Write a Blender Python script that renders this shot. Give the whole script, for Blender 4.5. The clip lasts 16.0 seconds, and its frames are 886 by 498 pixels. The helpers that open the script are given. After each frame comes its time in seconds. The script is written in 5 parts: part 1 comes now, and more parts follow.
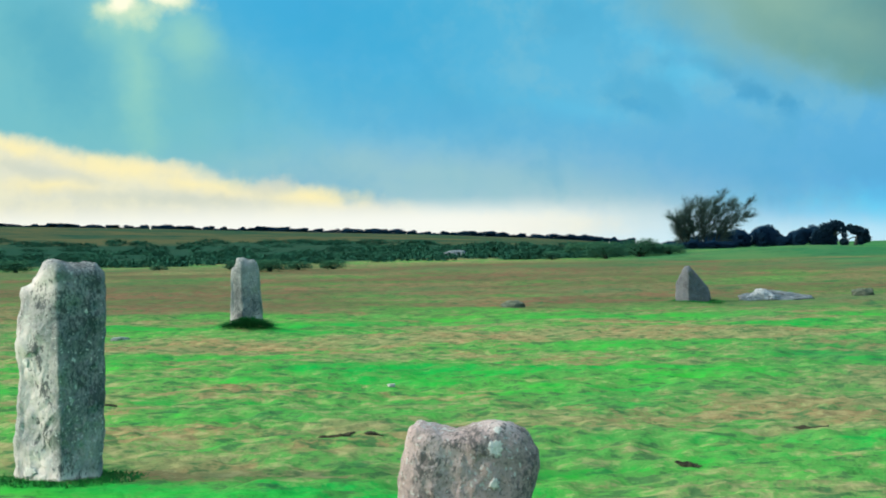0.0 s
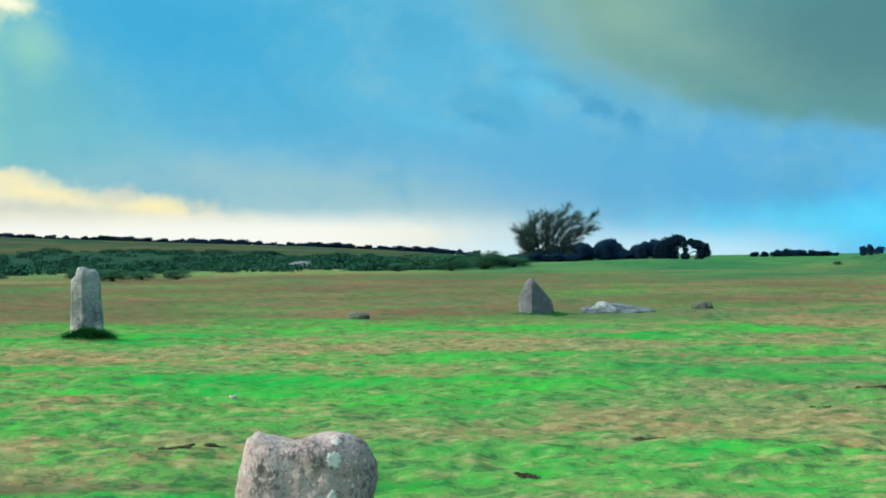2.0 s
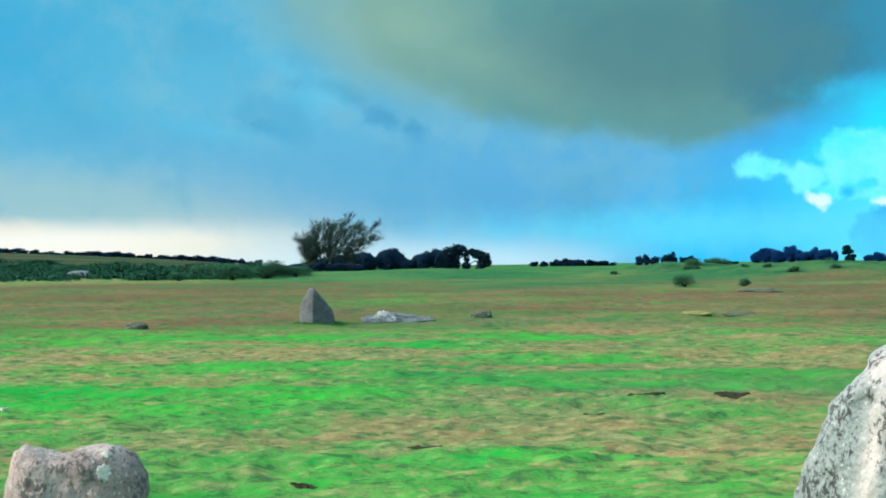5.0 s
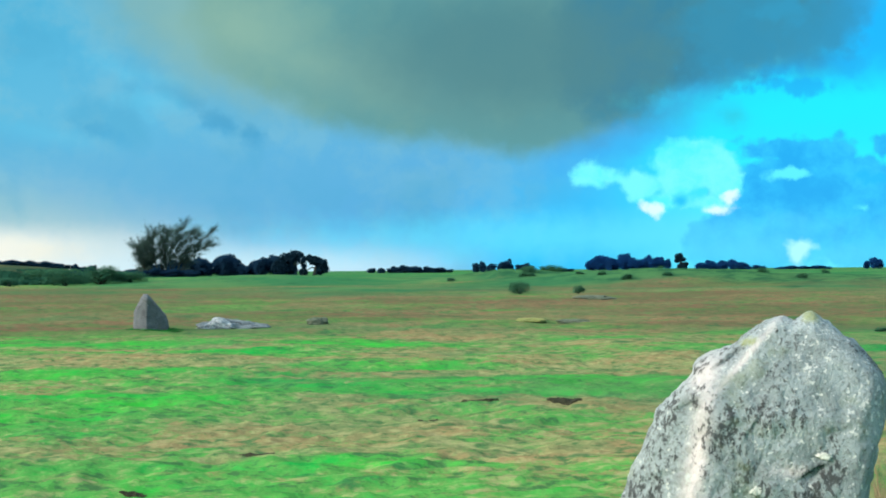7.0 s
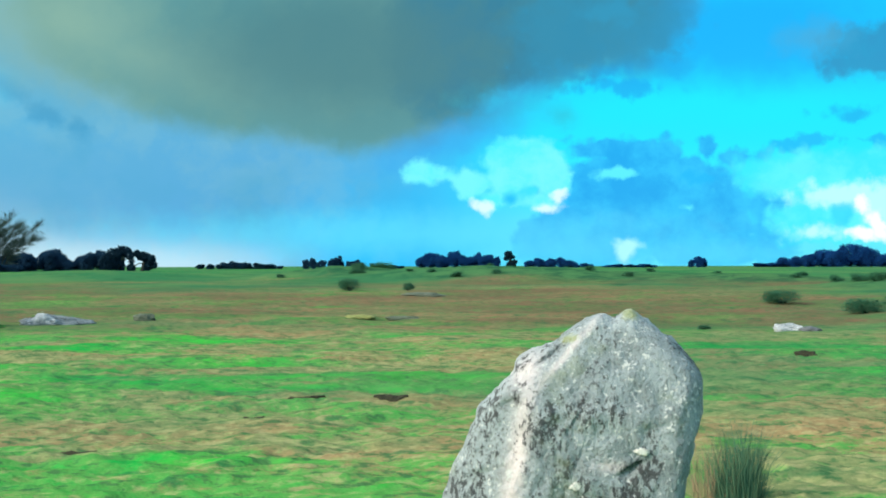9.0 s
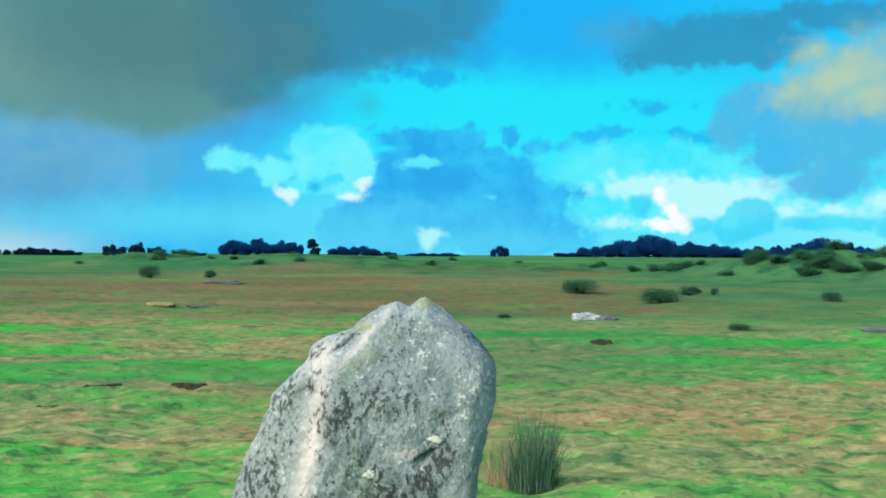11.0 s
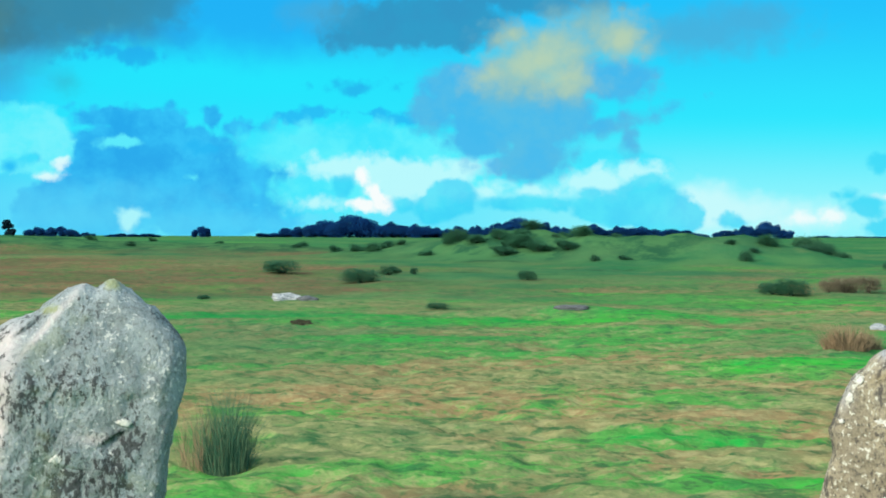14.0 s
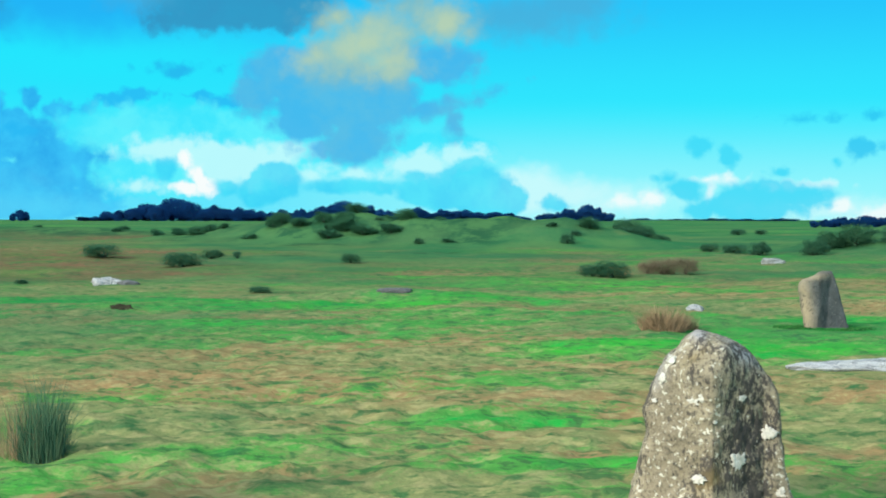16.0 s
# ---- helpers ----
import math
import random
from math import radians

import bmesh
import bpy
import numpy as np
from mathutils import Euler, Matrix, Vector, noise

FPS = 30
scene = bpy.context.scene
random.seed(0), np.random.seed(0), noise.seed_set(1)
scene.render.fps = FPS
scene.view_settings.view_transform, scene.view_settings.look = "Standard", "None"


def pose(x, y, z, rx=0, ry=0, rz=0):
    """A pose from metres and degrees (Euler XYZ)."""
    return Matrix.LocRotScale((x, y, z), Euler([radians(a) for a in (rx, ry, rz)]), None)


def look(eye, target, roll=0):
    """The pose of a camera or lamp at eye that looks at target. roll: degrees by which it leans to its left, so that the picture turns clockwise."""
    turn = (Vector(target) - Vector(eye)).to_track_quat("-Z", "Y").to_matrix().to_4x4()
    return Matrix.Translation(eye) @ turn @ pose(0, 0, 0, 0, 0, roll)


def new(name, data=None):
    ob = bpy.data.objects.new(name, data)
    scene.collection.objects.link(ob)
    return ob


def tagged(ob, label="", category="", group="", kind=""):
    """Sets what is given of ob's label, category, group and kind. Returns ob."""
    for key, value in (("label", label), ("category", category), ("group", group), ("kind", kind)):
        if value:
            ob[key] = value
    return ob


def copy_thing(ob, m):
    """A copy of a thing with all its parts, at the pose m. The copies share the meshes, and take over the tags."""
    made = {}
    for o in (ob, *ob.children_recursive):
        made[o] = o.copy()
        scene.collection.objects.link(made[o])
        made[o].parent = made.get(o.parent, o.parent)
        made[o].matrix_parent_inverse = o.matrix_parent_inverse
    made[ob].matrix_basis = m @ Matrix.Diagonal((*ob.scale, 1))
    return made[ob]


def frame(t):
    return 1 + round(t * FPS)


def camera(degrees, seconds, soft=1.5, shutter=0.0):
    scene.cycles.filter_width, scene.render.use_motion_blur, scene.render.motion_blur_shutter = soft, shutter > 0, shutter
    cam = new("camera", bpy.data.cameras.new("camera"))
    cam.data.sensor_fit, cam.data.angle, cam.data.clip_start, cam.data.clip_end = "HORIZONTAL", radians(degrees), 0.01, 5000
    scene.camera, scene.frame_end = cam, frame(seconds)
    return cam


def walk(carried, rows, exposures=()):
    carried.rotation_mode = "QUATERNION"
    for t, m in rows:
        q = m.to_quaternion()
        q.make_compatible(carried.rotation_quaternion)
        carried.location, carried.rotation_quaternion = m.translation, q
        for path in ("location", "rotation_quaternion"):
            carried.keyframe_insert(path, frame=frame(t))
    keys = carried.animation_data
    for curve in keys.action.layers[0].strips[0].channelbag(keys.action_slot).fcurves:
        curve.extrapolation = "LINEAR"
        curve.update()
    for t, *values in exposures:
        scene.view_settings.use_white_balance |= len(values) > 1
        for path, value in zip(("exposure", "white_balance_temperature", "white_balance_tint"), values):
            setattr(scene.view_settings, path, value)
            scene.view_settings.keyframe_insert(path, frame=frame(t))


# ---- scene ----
# Camera: a hand-held pan to the right, the camera held at arm's length from the body.
cam = camera(27.85, 16.0, soft=1.9)
EYE, ARM = 1.65, 0.38
PATH = [  # seconds, heading to the right, tilt up, lean
    (0.0, -0.000, 0.020, 1.166),
    (0.5, 1.172, 0.157, 1.028),
    (1.0, 2.438, 0.211, 0.904),
    (1.5, 3.650, 0.276, 0.792),
    (2.0, 4.928, 0.309, 0.719),
    (2.5, 6.114, 0.357, 0.706),
    (3.0, 7.372, 0.444, 0.713),
    (3.5, 8.547, 0.470, 0.722),
    (4.0, 9.692, 0.502, 0.729),
    (4.2, 10.109, 0.494, 0.720),
    (6.3, 15.223, 0.697, 0.525),
    (6.5, 15.776, 0.710, 0.502),
    (7.0, 17.087, 0.691, 0.437),
    (7.5, 18.360, 0.654, 0.365),
    (8.0, 19.768, 0.652, 0.295),
    (8.5, 21.083, 0.579, 0.222),
    (8.7, 21.640, 0.577, 0.185),
    (10.8, 28.168, 0.233, -0.287),
    (11.0, 28.801, 0.197, -0.316),
    (11.5, 30.449, 0.088, -0.347),
    (12.0, 32.219, -0.017, -0.372),
    (12.5, 33.830, -0.109, -0.374),
    (13.0, 35.432, -0.218, -0.342),
    (13.5, 36.852, -0.311, -0.260),
    (14.0, 38.310, -0.394, -0.161),
    (14.5, 39.694, -0.569, -0.084),
    (15.0, 41.143, -0.717, -0.054),
    (15.5, 42.485, -0.861, -0.049),
    (16.0, 43.925, -0.924, -0.052),
]
walk(cam, [(t, pose(ARM * math.sin(radians(h)), ARM * math.cos(radians(h)), EYE, 90 + tilt, lean, -h)) for t, h, tilt, lean in PATH],
     exposures=[(0.0, 0.13), (4.0, 0.15), (7.0, 0.20), (8.7, 0.18), (11.0, 0.03), (16.0, 0.03)])

# ---- light ----
SUN_AZ, SUN_EL = -93.0, 22.0
sun = new("sun", bpy.data.lights.new("sun", "SUN"))
sun.data.energy, sun.data.angle, sun.data.color = 4.0, radians(10), (1.0, 0.88, 0.72)
sun.matrix_world = look((-60 * math.sin(radians(-SUN_AZ)), 60 * math.cos(radians(SUN_AZ)), 60 * math.tan(radians(SUN_EL))), (0, 0, 0))


class Nodes:
    """Short calls for building node trees."""

    def __init__(self, tree):
        self.tree = tree

    def add(self, kind, inputs=(), op=""):
        node = self.tree.nodes.new(kind)
        if op:
            node.operation = op
        for slot, value in (inputs.items() if isinstance(inputs, dict) else enumerate(inputs)):
            if value is None:
                continue
            if isinstance(value, bpy.types.NodeSocket):
                self.tree.links.new(value, node.inputs[slot])
            else:
                node.inputs[slot].default_value = value
        return node

    def math(self, op, a, b=None, c=None):
        return self.add("ShaderNodeMath", (a, b, c), op).outputs[0]

    def step(self, value, a, b, lo=0.0, hi=1.0):
        """Smooth step of value from a to b."""
        node = self.add("ShaderNodeMapRange", (value, a, b, lo, hi))
        node.interpolation_type = "SMOOTHSTEP"
        return node.outputs[0]

    def mix(self, fac, a, b):
        node = self.tree.nodes.new("ShaderNodeMix")
        node.data_type = "RGBA"
        for slot, value in ((0, fac), (6, a), (7, b)):
            if isinstance(value, bpy.types.NodeSocket):
                self.tree.links.new(value, node.inputs[slot])
            else:
                node.inputs[slot].default_value = (*value, 1) if isinstance(value, tuple) and len(value) == 3 else value
        return node.outputs[2]

    def noise(self, vector, scale, detail=4.0, rough=0.55):
        return self.add("ShaderNodeTexNoise", {"Vector": vector, "Scale": scale, "Detail": detail, "Roughness": rough})


world = bpy.data.worlds.new("world")
scene.world = world
world.use_nodes = True
N = Nodes(world.node_tree)
N.tree.nodes.clear()
way = N.add("ShaderNodeTexCoord").outputs["Generated"]
parts3 = N.add("ShaderNodeSeparateXYZ", (way,))
azimuth = N.math("MULTIPLY", N.math("ARCTAN2", parts3.outputs[0], parts3.outputs[1]), 57.2958)
height = N.math("MULTIPLY", N.math("ARCSINE", parts3.outputs[2]), 57.2958)
flat = N.add("ShaderNodeCombineXYZ", (azimuth, height, 0.0)).outputs[0]


def hue(r, g, b):
    """A linear colour from 8-bit screen values."""
    r = r - (0.36 if b > 228 else 0.24) * max(g - r, 0)
    return tuple((v / 255 / 12.92 if v < 11 else ((v / 255 + 0.055) / 1.055) ** 2.4) * 0.95 for v in (r, g, b))


def warped(vector, colour, size):
    shift = N.add("ShaderNodeVectorMath", (colour, (0.5, 0.5, 0.5)), op="SUBTRACT").outputs[0]
    scaled = N.add("ShaderNodeVectorMath", (shift, (size * 1.3, size, 0.0)), op="MULTIPLY").outputs[0]
    return N.add("ShaderNodeVectorMath", (vector, scaled), op="ADD").outputs[0]


def puffs(scale):
    node = N.add("ShaderNodeTexVoronoi", {"Vector": warped(flat, fine, 0.5), "Scale": scale})
    node.feature = "SMOOTH_F1"
    node.inputs["Smoothness"].default_value = 0.2
    return node.outputs["Distance"]


coarse = N.noise(flat, 0.45, 3.0).outputs["Color"]
fine = N.noise(flat, 1.6, 3.0, 0.55).outputs["Color"]
drift = warped(warped(flat, coarse, 0.35), fine, 0.28)
# How the clouds' edges billow, about nought.
billow = N.math("SUBTRACT", N.math("ADD", puffs(1.3), N.math("MULTIPLY", puffs(3.1), 0.5)), 0.78)
frayed = N.math("SUBTRACT", N.noise(flat, 1.4, 6.0, 0.62).outputs[0], 0.5)
edge_noise = N.math("ADD", N.math("MULTIPLY", billow, 0.75), N.math("MULTIPLY", frayed, 1.3))
wisp = N.noise(drift, 0.55, 5.0, 0.6).outputs[0]


def mass(under, puff_list, colour, soft=0.12, ragged=0.3, amount=1.0, shade=None):
    """A cloud joined from puffs (bearing, height, half width, half height, turn; all in degrees) over what is under it."""
    field = None
    behind = N.add("ShaderNodeVectorMath", {0: under, "Scale": 1e-6}, op="SCALE").outputs[0]
    place_in = N.add("ShaderNodeVectorMath", (drift, behind), op="ADD").outputs[0]
    for az, el, wide, tall, *turn in puff_list:
        place = N.add("ShaderNodeMapping", {"Vector": place_in})
        place.vector_type = "TEXTURE"
        for slot, value in (("Location", (az, el, 0)), ("Rotation", (0, 0, radians(turn[0] if turn else 0.0))), ("Scale", (wide, tall, 1))):
            place.inputs[slot].default_value = value
        far = N.add("ShaderNodeVectorMath", (place.outputs[0],), op="LENGTH").outputs["Value"]
        far = N.math("MULTIPLY", N.math("SUBTRACT", far, 1.0), min(wide, tall))
        field = far if field is None else N.math("SMOOTH_MIN", field, far, 0.12)
    if ragged:
        field = N.math("ADD", field, N.math("MULTIPLY", edge_noise, ragged))
    if shade:
        colour = N.mix(N.step(wisp, 0.36, 0.64), colour, shade)
    return N.mix(N.step(field, soft, -soft, 0.0, amount), under, colour)


# The sky behind the clouds: hazy in the west, deep blue in the middle, clear and cyan in the east.
clear = N.add("ShaderNodeTexSky")
clear.sky_type, clear.sun_disc, clear.sun_elevation, clear.sun_rotation = "NISHITA", False, radians(SUN_EL), radians(SUN_AZ)
hazy = N.mix(N.step(height, 2.0, 4.6), hue(150, 188, 206), hue(108, 180, 216))
hazy = N.mix(N.step(height, 4.5, 8.5), hazy, hue(94, 174, 212))
hazy = N.mix(N.step(height, 2.3, 0.7), hazy, hue(196, 214, 212))
middle = N.mix(N.step(height, 0.8, 5.5), hue(100, 168, 220), hue(104, 172, 214))
middle = N.mix(N.step(height, 1.0, 0.0), middle, hue(186, 222, 240))
east = N.mix(N.step(height, 3.0, 8.0), hue(78, 232, 255), hue(50, 192, 252))
east = N.mix(N.step(height, 4.0, 0.1), east, N.mix(N.step(azimuth, 36.0, 47.0), hue(132, 230, 255), hue(176, 248, 255)))
tone = N.mix(N.step(azimuth, 3.0, 15.0), hazy, middle)
tone = N.mix(N.step(N.math("SUBTRACT", azimuth, N.math("MULTIPLY", height, 1.5)), 11.5, 20.0), tone, hue(76, 188, 248))
tone = N.mix(N.step(azimuth, 21.0, 27.0), tone, east)
west = N.step(azimuth, 24.0, 16.0)
tone = N.mix(N.math("MULTIPLY", west, N.step(wisp, 0.42, 0.66, 0.0, 0.35)), tone, hue(138, 188, 206))
tone = N.mix(N.math("MULTIPLY", west, N.step(N.noise(drift, 0.32, 4.0, 0.5).outputs[0], 0.48, 0.66, 0.0, 0.5)), tone, hue(90, 164, 202))

tone = N.mix(N.math("MULTIPLY", N.step(height, 1.5, 0.0, 0.0, 0.85), N.step(azimuth, 20.0, 12.0)), tone, hue(206, 230, 244))

# The hazy west: a pale green veil, a cream bank, and a gap through which the sun shows.
tone = mass(tone, [(-12.8, 5.54, 7.61, 3.44, -10)], hue(128, 188, 190), 1.8, 0.5, 0.75)
tone = mass(tone, [(-3.9, 7.33, 3.62, 1.63, -15)], hue(70, 166, 218), 1.2, 0.4, 0.6)
tone = mass(tone, [(-2.8, 6.88, 3.62, 0.72, -10), (-1.1, 4.88, 4.35, 0.91, -8), (-2.0, 6.98, 2.36, 1.09)], hue(74, 166, 208), 0.8, 0.5, 0.5)
tone = mass(tone, [(-11.9, 6.24, 1.09, 1.63, 15), (-12.6, 7.15, 0.91, 0.72)], hue(80, 160, 190), 0.9, 0.5, 0.5)
tone = mass(tone, [(-9.6, 6.01, 0.43, 2.36, 4), (-8.0, 6.88, 0.72, 0.91, 30), (-9.7, 7.45, 1.09, 0.72)], hue(160, 208, 190), 0.7, 0.3, 0.7)
tone = mass(tone, [(-2.6, 2.63, 1.27, 0.54), (-1.5, 2.06, 2.17, 0.36, -6), (-0.4, 2.34, 3.99, 0.47, -4)], hue(156, 194, 202), 0.5, 0.4, 0.7)
tone = mass(tone, [(-14.9, 2.25, 4.71, 1.56), (-10.6, 1.89, 3.99, 1.20), (-6.9, 1.41, 3.99, 0.76), (-4.0, 0.99, 3.62, 0.69), (0.3, 0.67, 4.71, 0.47)], hue(232, 230, 202), 0.24, 0.15, 0.95, shade=hue(218, 220, 202))
tone = mass(tone, [(-13.2, 3.42, 1.27, 0.25, -10), (-10.1, 2.82, 1.99, 0.31, -8), (-7.9, 2.28, 1.63, 0.18, -8), (-4.1, 1.82, 1.09, 0.22, -5), (-12.3, 2.29, 1.09, 0.18), (-15.4, 3.07, 1.27, 0.33)], hue(255, 240, 176), 0.30, 0.2, 0.75)
tone = mass(tone, [(-12.8, 2.73, 1.63, 0.16, -10), (-8.7, 1.81, 2.17, 0.16, -4), (-5.4, 2.14, 0.72, 0.22)], hue(204, 210, 196), 0.2, 0.3, 0.7)
tone = N.mix(N.math("MULTIPLY", N.step(height, 1.75, 0.85), N.step(azimuth, 10.0, -1.0)), tone, hue(244, 246, 238))
tone = mass(tone, [(-9.9, 7.84, 0.83, 0.54), (-8.7, 8.03, 0.72, 0.29)], hue(214, 232, 196), 0.35, 0.4, 0.9)
tone = mass(tone, [(-10.0, 8.02, 0.43, 0.36), (-8.8, 8.14, 0.33, 0.13)], hue(255, 252, 222), 0.2, 0.3)
tone = mass(tone, [(8.9, 5.50, 0.65, 0.20, -20), (10.0, 4.87, 0.72, 0.24, -35), (10.8, 4.39, 0.36, 0.16), (6.2, 4.33, 0.72, 0.18, -20)], hue(72, 150, 196), 0.28, 0.5, 0.65)
tone = mass(tone, [(7.9, 5.38, 0.80, 0.33), (5.0, 4.29, 1.27, 0.18, -10), (7.2, 6.33, 1.09, 0.25, -15)], hue(122, 198, 232), 0.4, 0.5, 0.45)
tone = mass(tone, [(8.6, 3.25, 4.35, 0.62, -4), (1.4, 4.06, 3.62, 0.54, -6)], hue(104, 172, 212), 0.7, 0.5, 0.5)
# The great dark shower cloud, olive where the sun reaches it.
tone = mass(tone, [(9.3, 8.20, 3.08, 1.74, -20), (13.5, 8.19, 5.98, 3.26), (17.6, 9.59, 8.52, 5.25)], hue(126, 170, 176), 0.9, 0.2, 0.85)
tone = mass(tone, [(14.4, 8.36, 5.25, 3.19), (16.5, 7.64, 5.44, 3.44), (17.6, 9.59, 7.97, 5.07), (20.1, 7.81, 5.62, 4.08), (25.6, 8.86, 4.89, 2.72)], hue(98, 148, 152), 0.42, 0.22, 0.96, shade=hue(108, 154, 152))
tone = mass(tone, [(23.8, 7.44, 3.26, 2.72, 30), (25.8, 8.68, 4.53, 2.54), (28.8, 8.32, 1.81, 1.52), (27.4, 6.53, 0.54, 0.25), (29.0, 6.35, 1.09, 0.47), (26.3, 4.85, 0.24, 0.16)], hue(54, 122, 156), 0.50, 0.45, 0.92, shade=hue(68, 126, 148))
tone = mass(tone, [(10.7, 7.66, 2.36, 1.27, -15), (12.8, 6.67, 2.72, 0.65, -12)], hue(152, 184, 164), 1.5, 0.3, 0.65)
tone = mass(tone, [(19.1, 6.92, 4.71, 1.99)], hue(84, 128, 136), 1.3, 0.3, 0.85)
tone = mass(tone, [(27.9, 8.05, 0.80, 0.33)], hue(80, 180, 230), 0.3, 0.5, 0.7)
tone = mass(tone, [(23.2, 4.21, 2.72, 0.54, 18), (24.8, 5.29, 1.45, 0.51, 25)], hue(78, 164, 236), 0.4, 0.3, 0.6)
tone = mass(tone, [(9.8, 2.63, 5.98, 1.09, -6)], hue(96, 168, 214), 0.9, 0.4, 0.5)
# Light pouring through the clear gap.
tone = mass(tone, [(30.0, 5.09, 4.17, 0.83), (32.9, 4.84, 4.71, 0.83)], hue(62, 232, 255), 0.8, 0.3, 0.9)
tone = mass(tone, [(28.1, 5.73, 1.09, 0.22), (35.6, 4.77, 0.80, 0.22), (27.4, 6.24, 1.45, 0.22), (28.9, 5.63, 0.43, 0.25)], hue(48, 170, 236), 0.18, 0.6, 0.75)
tone = mass(tone, [(32.3, 7.26, 3.44, 1.45), (29.9, 6.35, 1.45, 0.54)], hue(48, 172, 246), 0.8, 0.5, 0.75)
tone = mass(tone, [(27.5, 7.53, 2.72, 1.27), (26.3, 6.64, 1.45, 0.72)], hue(62, 140, 176), 0.4, 0.5, 0.8)
# Broken cloud over the northern horizon.
tone = mass(tone, [(28.3, 3.79, 1.63, 0.36), (28.2, 3.66, 1.38, 0.36), (29.6, 3.52, 0.62, 0.43), (31.0, 3.74, 0.40, 0.33), (32.1, 3.38, 0.87, 0.22), (28.9, 2.06, 3.44, 1.63), (32.2, 1.70, 1.34, 0.94), (26.8, 0.88, 2.17, 1.09), (31.0, 0.70, 3.08, 0.72)], hue(46, 160, 236), 0.13, 0.45, 0.9, shade=hue(80, 192, 250))
tone = mass(tone, [(29.2, 0.30, 4.35, 0.51), (26.3, 0.52, 3.44, 0.65), (21.2, 1.05, 7.61, 0.62)], hue(128, 224, 255), 0.6, 0.3, 0.65)
tone = mass(tone, [(33.6, 3.69, 0.54, 0.29), (34.2, 3.93, 0.36, 0.22), (35.7, 3.96, 1.09, 0.14), (37.1, 3.70, 0.72, 0.25), (33.6, 3.06, 0.43, 0.22), (31.0, 2.78, 0.72, 0.14)], hue(58, 184, 246), 0.10, 0.45, 0.85)
tone = mass(tone, [(22.0, 3.02, 0.62, 0.43), (23.5, 2.67, 0.62, 0.47), (25.0, 3.44, 1.34, 0.72), (26.0, 3.01, 0.65, 0.80), (24.6, 2.81, 0.72, 0.47), (24.1, 2.13, 0.40, 0.33), (25.5, 2.03, 0.72, 0.27), (22.5, 2.88, 0.54, 0.18)], hue(116, 238, 255), 0.13, 0.34, 0.96, shade=hue(150, 244, 255))
tone = mass(tone, [(23.9, 1.95, 0.31, 0.18), (25.7, 1.85, 0.62, 0.14), (26.2, 2.22, 0.22, 0.22)], hue(240, 255, 255), 0.12, 0.35, 0.8)
tone = mass(tone, [(24.7, 2.14, 0.20, 0.14)], hue(64, 190, 250), 0.12, 0.2, 0.9)
tone = mass(tone, [(28.0, 2.94, 0.65, 0.14), (30.3, 1.81, 0.22, 0.09)], hue(130, 240, 255), 0.10, 0.3, 0.9)
tone = mass(tone, [(28.3, 0.49, 0.25, 0.33, -35), (28.5, 0.75, 0.29, 0.13)], hue(196, 250, 255), 0.14, 0.3, 0.9)
tone = mass(tone, [(35.4, 2.82, 3.44, 0.87), (37.7, 2.40, 2.36, 1.01), (34.7, 1.30, 1.99, 0.72), (39.9, 1.82, 1.99, 0.65), (43.4, 2.11, 1.99, 0.80), (33.6, 2.95, 1.27, 0.43), (35.6, 2.70, 2.36, 0.72), (38.5, 1.98, 1.99, 0.72), (43.2, 2.17, 2.17, 0.62)], hue(130, 242, 255), 0.22, 0.5, 0.92, shade=hue(96, 230, 255))
tone = mass(tone, [(37.0, 1.80, 1.74, 0.72, -12), (38.3, 1.72, 0.91, 0.58), (39.5, 1.40, 1.09, 0.29), (41.1, 1.45, 1.09, 0.22), (34.1, 1.04, 0.72, 0.22), (34.9, 2.15, 1.09, 0.36), (43.2, 1.71, 1.16, 0.43), (44.4, 2.03, 0.91, 0.29), (39.0, 2.23, 0.91, 0.25)], hue(208, 252, 255), 0.20, 0.5, 0.9)
tone = mass(tone, [(35.8, 1.79, 0.22, 0.25), (36.2, 1.31, 0.27, 0.47, 35), (35.7, 0.98, 0.33, 0.18), (36.5, 1.02, 0.36, 0.18)], hue(252, 255, 255), 0.10, 0.35, 0.97)
tone = mass(tone, [(47.7, 0.82, 2.36, 0.47), (49.3, 0.64, 1.99, 0.36), (49.5, 0.62, 0.98, 0.25), (46.7, 0.91, 1.09, 0.72), (55.8, 0.34, 2.17, 0.29)], hue(216, 252, 255), 0.35, 0.25, 0.9)
tone = mass(tone, [(49.6, 0.62, 0.72, 0.16), (50.7, 0.69, 0.47, 0.22), (52.4, 0.91, 0.18, 0.29), (56.5, 0.41, 0.25, 0.22), (57.4, 0.10, 0.72, 0.22), (52.4, 1.28, 0.65, 0.14), (55.3, 1.10, 0.72, 0.11)], hue(248, 255, 255), 0.14, 0.35, 0.85)
tone = mass(tone, [(35.1, 1.58, 0.40, 0.36), (38.6, 1.26, 0.91, 0.58), (38.0, 0.90, 0.72, 0.47), (37.1, 1.04, 0.47, 0.25), (43.1, 1.41, 0.40, 0.18), (44.7, 1.09, 1.12, 0.83), (45.6, 0.69, 0.98, 0.72), (43.6, 0.87, 1.09, 0.54), (44.9, 1.81, 0.43, 0.22), (40.9, 1.04, 1.63, 0.22), (47.6, 0.51, 0.51, 0.25)], hue(88, 212, 250), 0.10, 0.26, 0.85, shade=hue(108, 228, 252))
